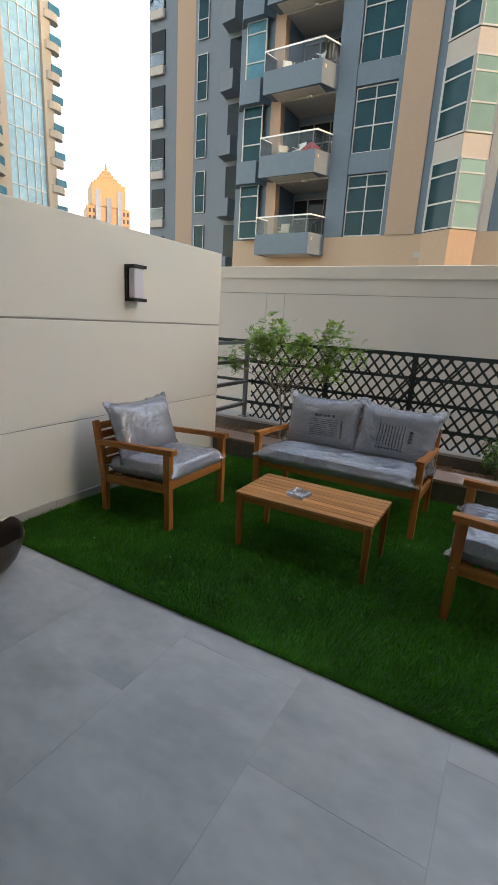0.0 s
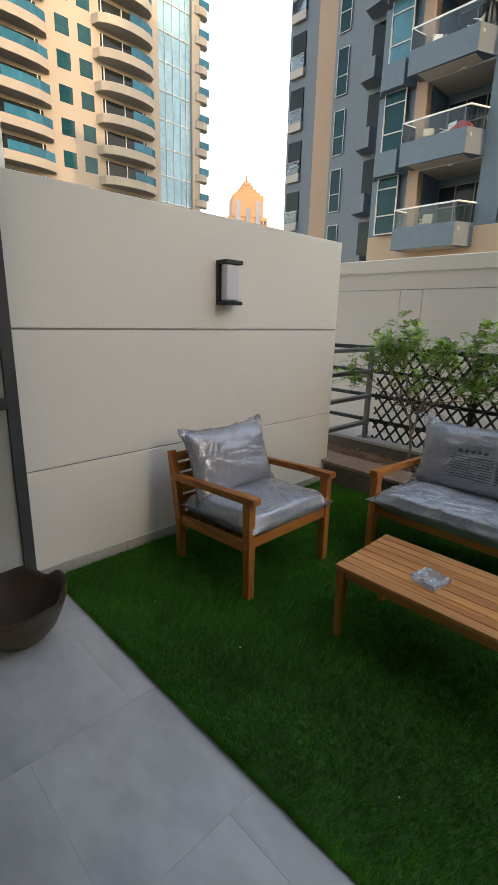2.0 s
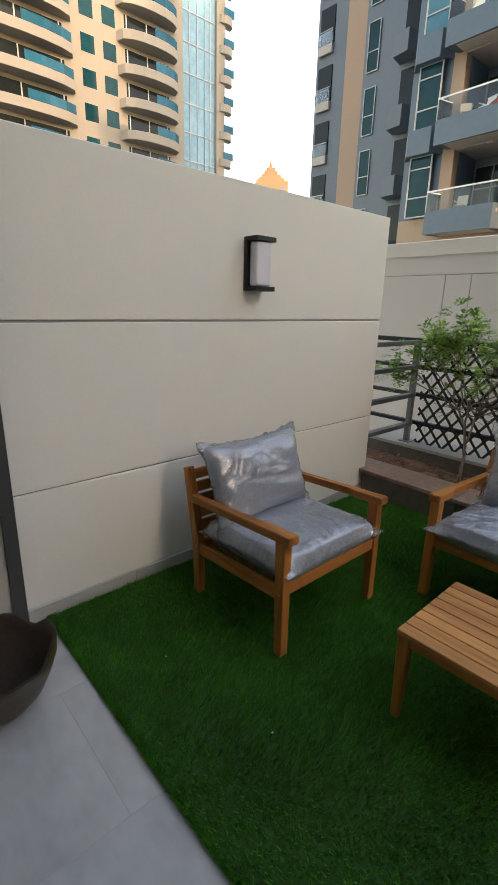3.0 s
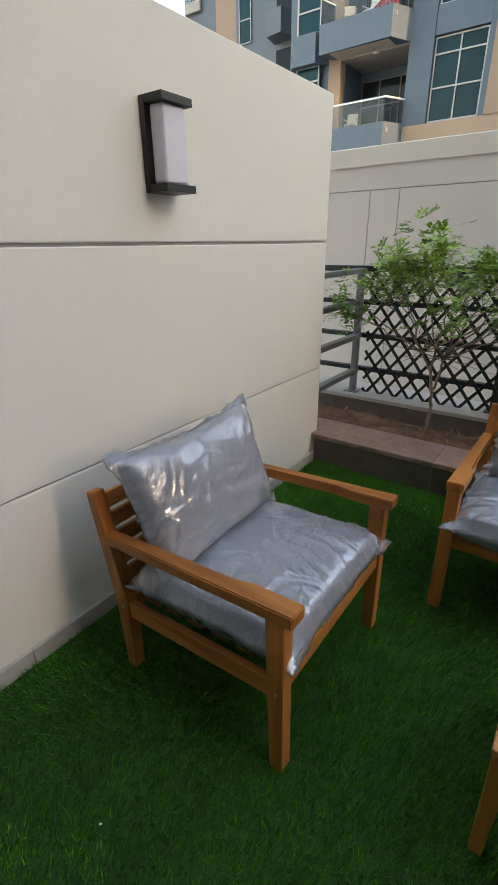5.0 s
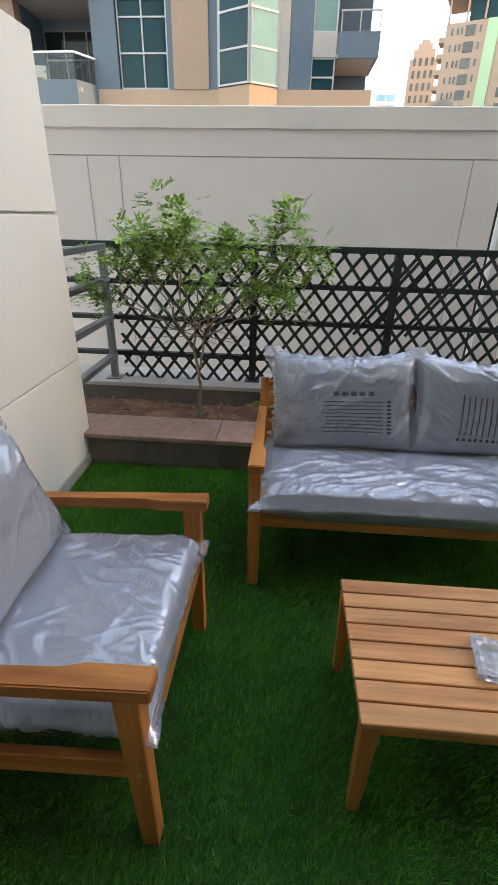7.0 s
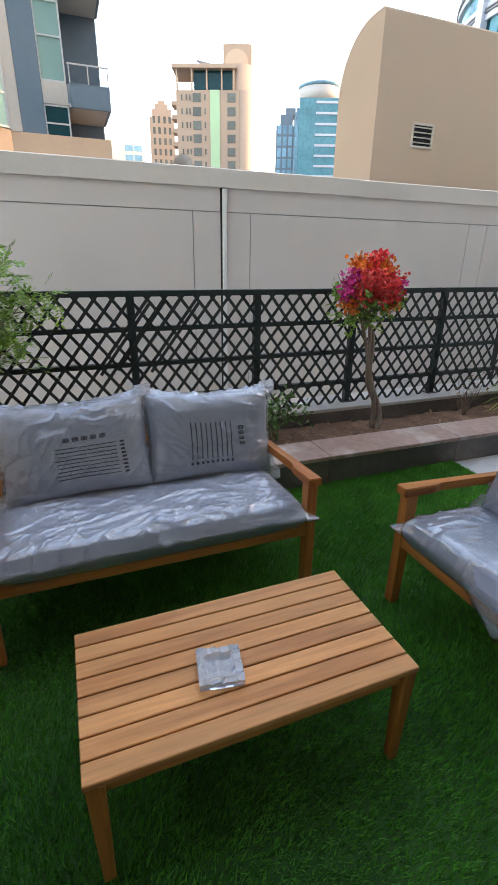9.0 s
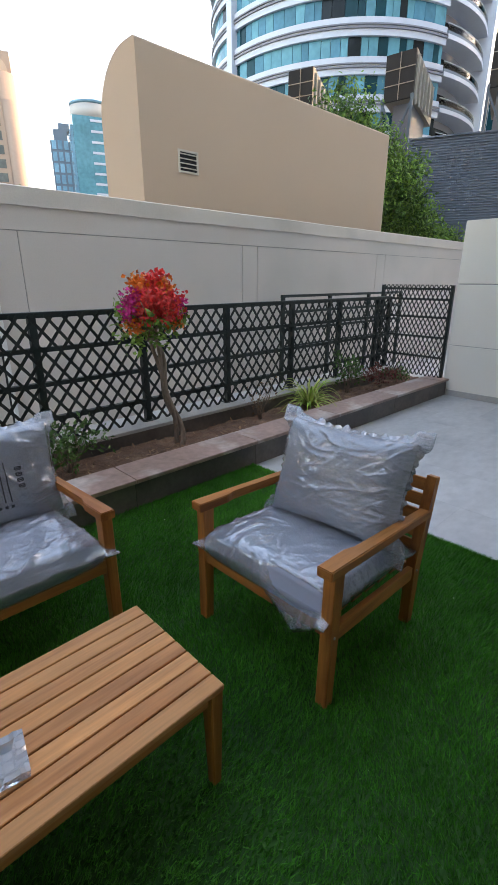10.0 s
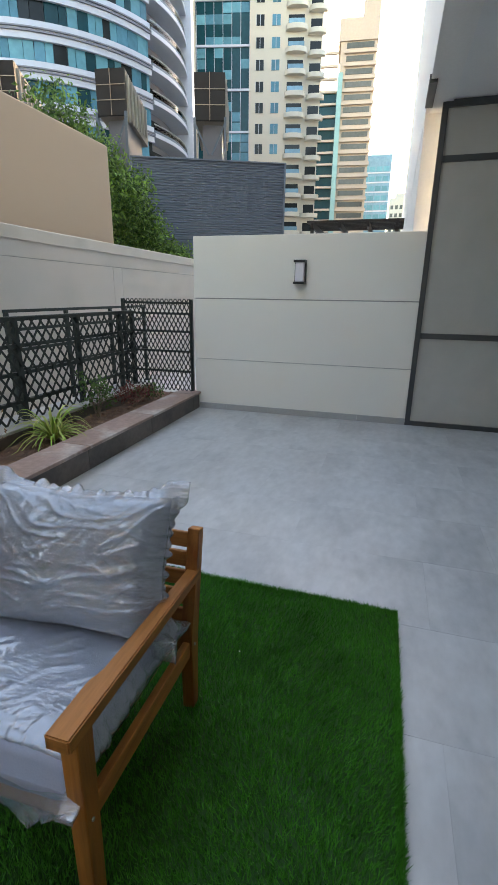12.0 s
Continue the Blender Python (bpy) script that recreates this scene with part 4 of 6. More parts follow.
def blue_apartments():
    root = thing("apartment_building", "blue-grey and tan apartment building with teal windows and glass balconies", "building", pose(0, 27, -0.22))
    F, N = 3.86, 7
    top = 5.2 + F * N
    # main masses, with open recesses for the balconies
    box_part("wall", B_SAND, root, -17.0, -0.05, 0.0, 9, -8, 6.30)
    for x0, x1, m in ((-17.0, -14.95, B_GREY), (-11.30, -10.30, B_GREY), (-8.24, -8.02, B_GREY), (-6.58, -6.22, B_GREY), (-3.38, -2.50, B_GREY)):
        box_part("wall", m, root, x0, x1, 0.001, 8, 6.30, top)
    box_part("wall", B_TAN, root, -14.94, -14.35, -0.03, 8, 6.30, top)
    box_part("wall", B_TAN, root, -8.02, -6.58, -0.06, 8, 6.30, top)
    box_part("wall", B_SILL, root, -3.80, -3.39, -0.02, 8, 6.30, top)
    box_part("wall", B_GREY, root, -14.34, -11.31, 2.2, 8, 6.30, top)
    box_part("wall", B_GREY, root, -1.55, -0.05, 2.4, 8, 5.0, top)
    box_part("wall", B_GREY, root, -10.29, -1.56, 0.30, 8, 6.30, top)
    for i in range(N):
        z = 6.36 + F * i
        # balcony recess: ceiling slab, back window
        box_part("slab", B_SILL, root, -14.34, -11.31, 0.01, 2.19, z - 1.06, z - 0.86)
        # grey sheet over the tan side, darkening the recess as its shade would
        box_part("recess_wall", B_GREY, root, -14.338, -14.30, 0.45, 2.19, z - 0.86, z + F - 1.07)
        window(root, -14.2, -11.4, z - 0.8, z + 2.4, 2.15, B_GLASS_D, (-13.3, -12.3), (z + 1.4,), frame=B_RIDGE)
        bm = bmesh.new()
        bmesh.ops.create_cone(bm, cap_ends=True, segments=12, radius1=0.16, radius2=0.12, depth=0.12, matrix=pose(-12.6, -0.2, z + F - 1.15))
        part("ceiling_lamp", bm, B_SILL, root)
        box_part("balcony_floor", B_SILL, root, -14.34, -11.6, -0.9, 2.18, z - 0.30, z - 0.16)
        balcony(root, [(-14.75, 0.0), (-14.98, -0.95), (-11.72, -1.02), (-11.25, 0.0)], z - 0.98, z + 0.06, z + 0.93, B_GREY)
        box_part("balcony_soffit", B_CREAM2, root, -14.5, -11.85, -0.85, -0.02, z - 0.995, z - 0.97)
        # window with two leaves and fanlights
        window(root, -10.24, -8.30, z, z + 2.82, 0.22, B_GLASS_T, (-9.27,), (z + 1.15, z + 2.28))
        box_part("spandrel", B_GREY, root, -10.28, -8.25, 0.02, 0.26, z + 2.88, z + F - 0.04)
        # bay: the right pane's pale colour stands for light falling on that face
        bay = [(-6.22, 0.0), (-4.88, -0.75), (-3.82, 0.0)]
        bm = bmesh.new()
        extrude(bm, bay, "z", z + 2.92, z + F - 0.02)
        part("spandrel", bm, B_SILL, root)
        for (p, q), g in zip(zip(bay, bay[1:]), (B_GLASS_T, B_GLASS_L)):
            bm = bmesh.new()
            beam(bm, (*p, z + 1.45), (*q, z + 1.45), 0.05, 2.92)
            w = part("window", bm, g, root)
            dx, dy = q[0] - p[0], q[1] - p[1]
            for t in (0.03, 0.97):
                bm = bmesh.new()
                solid(bm, p[0] + dx * t - 0.05, p[0] + dx * t + 0.05, p[1] + dy * t - 0.06, p[1] + dy * t + 0.04, z, z + 2.92)
                part("frame", bm, B_FRAME, w)
            for zz in (z + 0.04, z + 1.15, z + 2.3, z + 2.88):
                bm = bmesh.new()
                beam(bm, (p[0], p[1] - 0.03, zz), (q[0], q[1] - 0.03, zz), 0.06, 0.07)
                part("frame", bm, B_FRAME, w)
        # left bay
        bm = bmesh.new()
        extrude(bm, [(-17.0, 0.0), (-16.5, -0.7), (-15.3, -0.7), (-14.96, 0.0)], "z", z + 2.75, z + F)
        part("spandrel", bm, B_GREY, root)
        window(root, -16.45, -15.3, z + 0.0, z + 2.75, -0.25, B_GLASS_B if i in (2, 3) else B_GLASS_T, (), (z + 0.9, z + 2.2))
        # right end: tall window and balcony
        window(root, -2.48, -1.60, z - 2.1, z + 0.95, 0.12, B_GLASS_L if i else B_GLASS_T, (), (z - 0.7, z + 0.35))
        box_part("spandrel", B_SILL, root, -2.49, -1.57, 0.02, 0.25, z + 0.99, z + F - 2.14)
        box_part("slab", B_SILL, root, -1.55, 0.0, -0.2, 2.39, z + 0.90, z + 1.02)
        bm = bmesh.new()
        extrude(bm, [(-1.57, 0.0), (-1.45, -0.3), (0.03, -0.3), (0.03, 2.3), (-0.07, 2.3), (-0.07, -0.2), (-1.45, -0.2)], "z", z + 0.88, z + 1.68)
        b = part("balcony", bm, B_GREY, root)
        box_part("handrail", B_FRAME, b, -1.50, 0.03, -0.27, -0.22, z + 2.28, z + 2.33)
        for x in (-1.45, -0.75, -0.01):
            box_part("baluster", B_FRAME, b, x - 0.02, x + 0.02, -0.27, -0.23, z + 1.68, z + 2.28)
    bm = bmesh.new()
    extrude(bm, [(-6.22, 0.0), (-4.88, -0.75), (-3.82, 0.0)], "z", 4.0, 6.34)
    part("bay_base", bm, B_SAND, root)
    for k in range(2):
        box_part("vent_panel", B_SILL, root, -6.5 + k * 1.45, -5.25 + k * 1.4, -0.03, 0.02, 5.22, 5.5)
    box_part("roof", B_SILL, root, -17, -0.5, 0, 9, top, top + 0.8)
    # stepped wing further back
    for x0, x1, y0, m in ((-22.0, -17.01, 6.0, B_GREYW), (-25.84, -22.01, 7.5, B_GREYW), (-28.75, -25.85, 9.0, B_TAN), (-32.0, -28.76, 9.4, B_GREYW)):
        box_part("wall", m, root, x0, x1, y0, 16, -8, top + 12)
    for i in range(10):
        z = 6.0 + F * i
        window(root, -25.5, -24.6, z, z + 2.9, 7.45, B_GLASS_T, (), (z + 1.2,))
        window(root, -20.0, -18.8, z, z + 2.7, 5.9, B_GLASS_T, (), (z + 1.0, z + 2.1))
        bm = bmesh.new()
        extrude(bm, [(-21.9, 6.0), (-21.7, 4.9), (-20.6, 4.7), (-20.3, 6.0)], "z", z - 1.0, z + 0.15)
        part("balcony", bm, B_GREYW, root)
        box_part("recess", B_GLASS_D, root, -21.7, -20.5, 5.95, 6.05, z + 0.2, z + 2.5)
        box_part("recess", B_GLASS_D, root, -31.7, -30.3, 9.3, 9.45, z + 0.2, z + 2.6)
        bm = bmesh.new()
        solid(bm, -31.7, -30.3, 9.1, 9.3, z - 0.5, z + 0.1)
        b = part("balcony", bm, B_SILL, root)
        box_part("glass_panel", B_RAILGLASS, b, -31.7, -30.3, 9.12, 9.15, z + 0.1, z + 1.0)
        box_part("handrail", B_FRAME, b, -31.7, -30.3, 9.1, 9.16, z + 1.0, z + 1.05)


blue_apartments()


def patio_chair(x, y, z, turn, mat, label):
    root = thing("patio_chair", label, "chair", pose(x, y, z, 0, 0, turn), "balcony chairs")
    box_part("seat", mat, root, -0.24, 0.24, -0.24, 0.24, 0.40, 0.45, 0.01)
    bm = bmesh.new()
    solid(bm, -0.24, 0.24, -0.02, 0.02, -0.24, 0.24, 0.015, pose(0, 0.27, 0.68, -12, 0, 0))
    part("backrest", bm, mat, root)
    for a in (-1, 1):
        box_part("armrest", mat, root, a * 0.25 - 0.02, a * 0.25 + 0.02, -0.22, 0.26, 0.62, 0.65)
        for b in (-1, 1):
            bm = bmesh.new()
            beam(bm, (a * 0.22, b * 0.20, 0.40), (a * 0.26, b * 0.25, 0.0), 0.04, 0.04)
            part("leg", bm, mat, root)


FB = 3.86
for i, x, dy, turn, m, lb in ((1, -13.9, -0.3, 30, B_CREAM2, "cream plastic chair on an apartment balcony"), (1, -13.0, -0.3, -20, B_WHITEP, "white plastic chair on an apartment balcony"),
                              (2, -13.9, -0.3, 40, B_WHITEP, "white plastic chair on an apartment balcony"), (2, -13.1, 0.0, 0, B_WHITEP, "white plastic chair on an apartment balcony"),
                              (2, -12.3, -0.3, -40, B_WHITEP, "white plastic chair on an apartment balcony"), (0, -13.6, -0.2, 10, B_CREAM2, "cream plastic chair on an apartment balcony")):
    patio_chair(x, 27 + dy, 6.36 + FB * i - 0.38, turn, m, lb)
red = bmesh.new()
for k in range(9):
    a = math.pi * k / 8
    tube(red, [(-0.62 * math.cos(a), 0, 0.02), (-0.45 * math.cos(a), 0.02, 0.35), (-0.12 * math.cos(a), 0.0, 0.62 + 0.05 * math.sin(a))], [0.10, 0.10, 0.03], 6)
red = part("folded_parasol", red, B_REDC)
red.matrix_basis = pose(-12.3, 26.6, 6.36 + FB - 0.31)
tagged(red, "red folded parasol leaning on an apartment balcony", "parasol")


def arc(x0, x1, depth, n=8, y=0.0):
    """Plan outline of a bowed balcony."""
    xm, h = (x0 + x1) / 2, (x1 - x0) / 2
    return [(xm - h * math.cos(math.pi * k / n), y - depth * math.sin(math.pi * k / n) ** 0.7) for k in range(n + 1)]


def cream_tower():
    """Cream tower with bowed balconies and a glazed strip, facing east."""
    root = thing("residential_tower", "cream residential tower with bowed balconies and a blue glass strip", "building", pose(-60, 0, 0, 0, 0, 90))
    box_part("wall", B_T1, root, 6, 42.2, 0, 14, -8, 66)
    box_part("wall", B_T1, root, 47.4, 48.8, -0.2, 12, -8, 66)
    box_part("wall", B_GLASS_P, root, 42.21, 47.39, 0.25, 12, -8, 66)
    me_w, me_g = unit_box("window", B_GLASS_T), unit_box("frame", B_FRAME)
    bar = unit_box("bar", B_FRAME)
    for x in (43.3, 44.5, 45.7, 46.6):
        piece("bar", bar, root, fit_box(x - 0.04, x + 0.04, 0.1, 0.26, -8, 66))
    dark = unit_box("recess", B_GLASS_D)
    gl = unit_box("glass_panel", B_GLASS_R)
    meshes = []
    for out, d in ((arc(16.5, 27.9, 1.9), 0), (arc(33.2, 41.0, 2.1), 1), (arc(6.0, 15.9, 1.9), 2)):
        bm = bmesh.new()
        extrude(bm, out, "z", 0, 0.95)
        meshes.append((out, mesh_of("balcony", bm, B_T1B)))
    side = bmesh.new()
    extrude(side, arc(47.6, 50.2, 1.3, y=0.6), "z", 0, 0.9)
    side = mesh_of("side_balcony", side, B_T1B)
    F = 3.3
    for i in range(14):
        z = 8.2 + F * i
        for x in (28.9, 31.5):
            w = piece("window", me_w, root, fit_box(x, x + 1.55, -0.03, 0.1, z, z + 1.7))
        for k, (out, me) in enumerate(meshes):
            x0, x1 = out[0][0], out[-1][0]
            b = piece("balcony", me, root, pose(0, 0, z - 1.1))
            piece("recess", dark, root, fit_box(x0 + 1.0, x1 - 1.0, -0.04, 0.1, z + 0.1, z + 1.75))
            for j in range(3):
                xa = x0 + 1.2 + j * (x1 - x0 - 2.6) / 2
                piece("frame", me_g, root, fit_box(xa, xa + 0.12, -0.10, -0.03, z + 0.1, z + 1.75))
            pts = out[1:]
            for p, q in zip(pts[3:], pts[4:]):
                bm = bmesh.new()
                beam(bm, (p[0], p[1] + 0.1, z + 0.35), (q[0], q[1] + 0.1, z + 0.35), 0.06, 0.9)
                part("rail_glass", bm, B_GLASS_R, root)
        piece("bar", bar, root, fit_box(42.3, 47.3, 0.12, 0.26, z + 1.9, z + 2.02))
        piece("side_balcony", side, root, pose(0, 0, z - 1.1))
        piece("side_glass", gl, root, fit_box(48.5, 50.1, -0.5, -0.4, z - 0.2, z + 0.7))


cream_tower()


def grid_tower(name, label, m, w, d, h, wall, glass, cols, floors, z0, fh, wx, wz, roof=None, bands=None):
    """A far tower: body, rows of window panes, optional sill bands and a roof block."""
    root = thing(name, label, "building", m)
    box_part("wall", wall, root, -w / 2, w / 2, 0, d, -8, h)
    me = unit_box("window", glass)
    for i in range(floors):
        for x in cols:
            piece("window", me, root, fit_box(x - wx / 2, x + wx / 2, -0.12, 0.1, z0 + i * fh, z0 + i * fh + wz))
        if bands:
            piece("sill_band", unit_box("sill_band", bands), root, fit_box(-w / 2 - 0.1, w / 2 + 0.1, -0.25, d, z0 + i * fh - 0.7, z0 + i * fh - 0.25))
    if roof:
        for x0, x1, y0, z1, z2 in roof:
            box_part("roof", wall, root, x0, x1, y0, d - y0, z1, z2)
    return root


def gold_tower():
    m = bearing(-46.5, 264, 8)
    root = thing("gold_tower", "distant sunlit golden tower with a stepped pyramid crown", "building", m)
    box_part("wall", B_GOLD, root, -10.6, 10.6, 0, 20, -8, 53)
    box_part("wall", B_GOLD, root, -8.2, 8.2, -0.6, 18, 53.01, 63.5)
    z = 63.5
    for w, h in ((6.6, 1.8), (5.0, 1.8), (3.4, 2.0), (2.2, 1.8)):
        box_part("crown", B_GOLD, root, -w, w, 8 - w, 8 + w, z, z + h, 0.3)
        z += h
    bm = bmesh.new()
    bmesh.ops.create_cone(bm, cap_ends=True, segments=8, radius1=1.0, radius2=0.2, depth=4.0, matrix=pose(0, 8, z + 1.9))
    part("spire", bm, B_GOLD, root)
    me = unit_box("window", facade_glass("slate_glass", (0.09, 0.12, 0.18)))
    sm = unit_box("window", B_GLASS_D)
    for x in (-5.3, 0, 5.3):
        piece("window_strip", me, root, fit_box(x - 1.2, x + 1.2, -0.8, 0, 20, 60.5 if x else 57))
    for i in range(5):
        for x in (-9.3, -7.4, 7.4, 9.3):
            piece("window", sm, root, fit_box(x - 0.5, x + 0.5, -0.15, 0.1, 36 + i * 3.4, 37.9 + i * 3.4))


gold_tower()


def peach_tower():
    m = pose(0, 0, 1.6) @ bearing(16.5, 150, -6)
    root = thing("peach_tower", "sunlit peach tower with a green glazed strip and open roof frame", "building", m)
    box_part("wall", B_PINK, root, -9.8, 7.2, 0, 16, -8, 42)
    bm = bmesh.new()
    bmesh.ops.create_cone(bm, cap_ends=True, segments=28, radius1=3.4, radius2=3.4, depth=56, matrix=pose(7.6, 3.6, 20))
    part("corner", bm, B_PINK, root, "", True)
    bm = bmesh.new()
    bmesh.ops.create_cone(bm, cap_ends=True, segments=24, radius1=2.2, radius2=2.2, depth=50, matrix=pose(8.6, 2.0, 17))
    part("corner_glass", bm, B_PINK, root, "", True)
    box_part("green_strip", B_GREEN, root, -0.6, 2.0, -0.25, 0, -8, 42.02)
    box_part("roof", B_PINK, root, -10.6, 6.5, -1.0, 10, 46.6, 47.5)
    for x in (-9.4, -5.4, -1.4, 2.6, 5.8):
        box_part("column", B_PINK, root, x - 0.2, x + 0.2, -0.4, 0.1, 42, 46.6)
    box_part("roof_glass", B_GLASS_T, root, -5, 5.5, 1.0, 9, 42, 46.6)
    box_part("roof_block", B_PINK, root, 2.8, 10.4, 3.0, 12, 42.0, 53.0)
    bm = bmesh.new()
    bmesh.ops.create_cone(bm, cap_ends=True, segments=24, radius1=3.2, radius2=3.2, depth=1.0, matrix=pose(6.4, 2.9, 48.6, 90, 0, 0))
    part("arch_panel", bm, B_SAND, root)
    bm = bmesh.new()
    beam(bm, (-4.4, 4, 49.6), (2.5, 4, 48.2), 0.35, 0.5)
    part("crane_arm", bm, B_RIDGE, root)
    me = unit_box("window", B_WIN_F)
    sm = unit_box("window", B_WIN_F)
    for i in range(13):
        z = 1.5 + i * 3.15
        for x in (-4.2, 5.2):
            piece("window", me, root, fit_box(x - 1.1, x + 1.1, -0.15, 0.1, z, z + 2.0))
        for x in (-8.3, -7.0, -6.1, -2.0):
            piece("window", sm, root, fit_box(x - 0.2, x + 0.2, -0.12, 0.1, z + 0.4, z + 1.7))
        box_part("balcony", B_PINK, root, -11.3, -9.7, 0.6, 5, z - 0.6, z + 0.4)


peach_tower()
grid_tower("apartment_tower", "distant sand-coloured tower with a small tiled cap", pose(0, 0, 1.2) @ bearing(11.3, 185, 0), 8.2, 9, 44, B_PINK, B_WIN_F, (-2.6, -0.9, 0.9, 2.6), 14, 2, 3.1, 0.8, 1.9,
           [(-3.2, 3.2, 1, 44, 46.5), (-2.2, 2.2, 2, 46.5, 48.2), (-1.2, 1.2, 3, 48.2, 49.4)])
grid_tower("office_block", "distant pale block with green glass bands", pose(0, 0, 1.2) @ bearing(7.0, 215, 0), 17, 12, 43, B_CREAM2, B_GLASS_P, (3, 6.4), 12, 4, 3.2, 3.0, 1.9, [(-6, 4, 2, 43, 45)])


def teal_tower():
    root = thing("glass_tower", "distant teal glass tower with white floor lines and a round top", "building", pose(0, 0, 2.0) @ bearing(27.2, 120, 6))
    box_part("wall", B_GLASS_C, root, -3.6, 5.5, 0, 9, -8, 32)
    box_part("side", B_GLASS_P, root, -4.1, -3.61, 0.6, 9, -8, 30)
    bm = bmesh.new()
    bmesh.ops.create_cone(bm, cap_ends=True, segments=36, radius1=4.6, radius2=4.6, depth=2.6, matrix=pose(1.0, 4.6, 33.2))
    part("roof", bm, B_SILL, root, "", True)
    bm = bmesh.new()
    bmesh.ops.create_cone(bm, cap_ends=True, segments=36, radius1=4.7, radius2=4.7, depth=0.5, matrix=pose(1.0, 4.6, 34.9))
    part("roof_rim", bm, B_GLASS_P, root, "", True)
    me = unit_box("floor_line", B_WHITE)
    for i in range(16):
        piece("floor_line", me, root, fit_box(0.0, 5.6, -0.15, 0.0, 1 + i * 2.0, 1.45 + i * 2.0))


teal_tower()
grid_tower("office_tower", "distant blue-grey tower with ribbed glass", pose(0, 0, 2.8) @ bearing(24.35, 128, 0), 5.4, 8, 28, B_GREYW, B_GLASS_P, (-1.9, -0.6, 0.7, 2.0), 12, 1, 2.3, 0.9, 1.8,
           [(-1.8, 1.2, 1, 28, 30.5), (-0.6, 1.8, 2, 30.5, 32)])


def round_tower():
    """White round tower with bands of blue glass and curved balconies at one side."""
    az, dist, R = 52.9, 80.0, 18.0
    m = bearing(az, dist)
    root = thing("round_tower", "round tower with white bands, blue glass and curved balconies", "building", m)
    F = 3.45
    n = 96

    def ring(r0, r1, z0, z1, a0, a1, mat, nm):
        k = max(2, int((a1 - a0) / 3))
        out = [(r1 * math.sin(radians(a0 + (a1 - a0) * i / k)), -r1 * math.cos(radians(a0 + (a1 - a0) * i / k))) for i in range(k + 1)]
        inn = [(r0 * math.sin(radians(a0 + (a1 - a0) * i / k)), -r0 * math.cos(radians(a0 + (a1 - a0) * i / k))) for i in range(k, -1, -1)]
        bm = bmesh.new()
        extrude(bm, out + inn, "z", z0, z1)
        return part(nm, bm, mat, root)
    bm = bmesh.new()
    bmesh.ops.create_cone(bm, cap_ends=True, segments=n, radius1=R - 1.8, radius2=R - 1.8, depth=80, matrix=pose(0, 0, 32))
    part("core", bm, B_RIDGE, root, "", True)
    rs = random.Random(4)
    for i in range(11):
        z = 10.5 + F * i - 0.0
        zz = 24.3 + F * (i - 4)
        ring(R - 2, R + 0.25, zz - 1.62, zz - 0.0, -84, 38, B_WHITE, "white_band")
        ring(R - 1, R + 0.42, zz - 1.02, zz - 0.86, -84, 38, B_RIDGE, "ridge")
        ring(R - 1, R + 0.42, zz - 0.72, zz - 0.58, -84, 38, B_RIDGE, "ridge")
        a = -80.0
        while a < 37.5:
            st = rs.choice((2.6, 3.4, 4.4))
            g = rs.choices((B_GLASS_C, B_GLASS_B, B_GLASS_T, B_GLASS_D), (5, 4, 2, 1))[0]
            ring(R - 0.35, R - 0.1, zz, zz + F - 1.62, a + 0.08, min(a + st, 37.8) - 0.08, g, "glass_panel")
            a += st
        # balconies round the side
        ring(R - 2.2, R + 0.5, zz - 1.05, zz - 0.62, 38, 74, B_WHITE, "balcony")
        ring(R + 0.2, R + 0.42, zz - 0.62, zz - 0.3, 38, 74, B_GREYW, "balcony_parapet")
        ring(R + 0.28, R + 0.34, zz - 0.3, zz + 0.35, 38, 74, B_RAILGLASS, "balcony_glass")
        ring(R + 0.26, R + 0.36, zz + 0.35, zz + 0.43, 38, 74, B_FRAME, "handrail")
        ring(R - 1.78, R - 1.7, zz - 0.6, zz + 1.6, 40, 72, B_GLASS_D, "balcony_window")
    for a0, a1, ex in ((-49, -45.5, 0.7), (74, 79, 1.2), (80.5, 84, 0.9)):
        ring(R - 2, R + ex, -8, 70, a0, a1, B_WHITE, "pilaster")


round_tower()


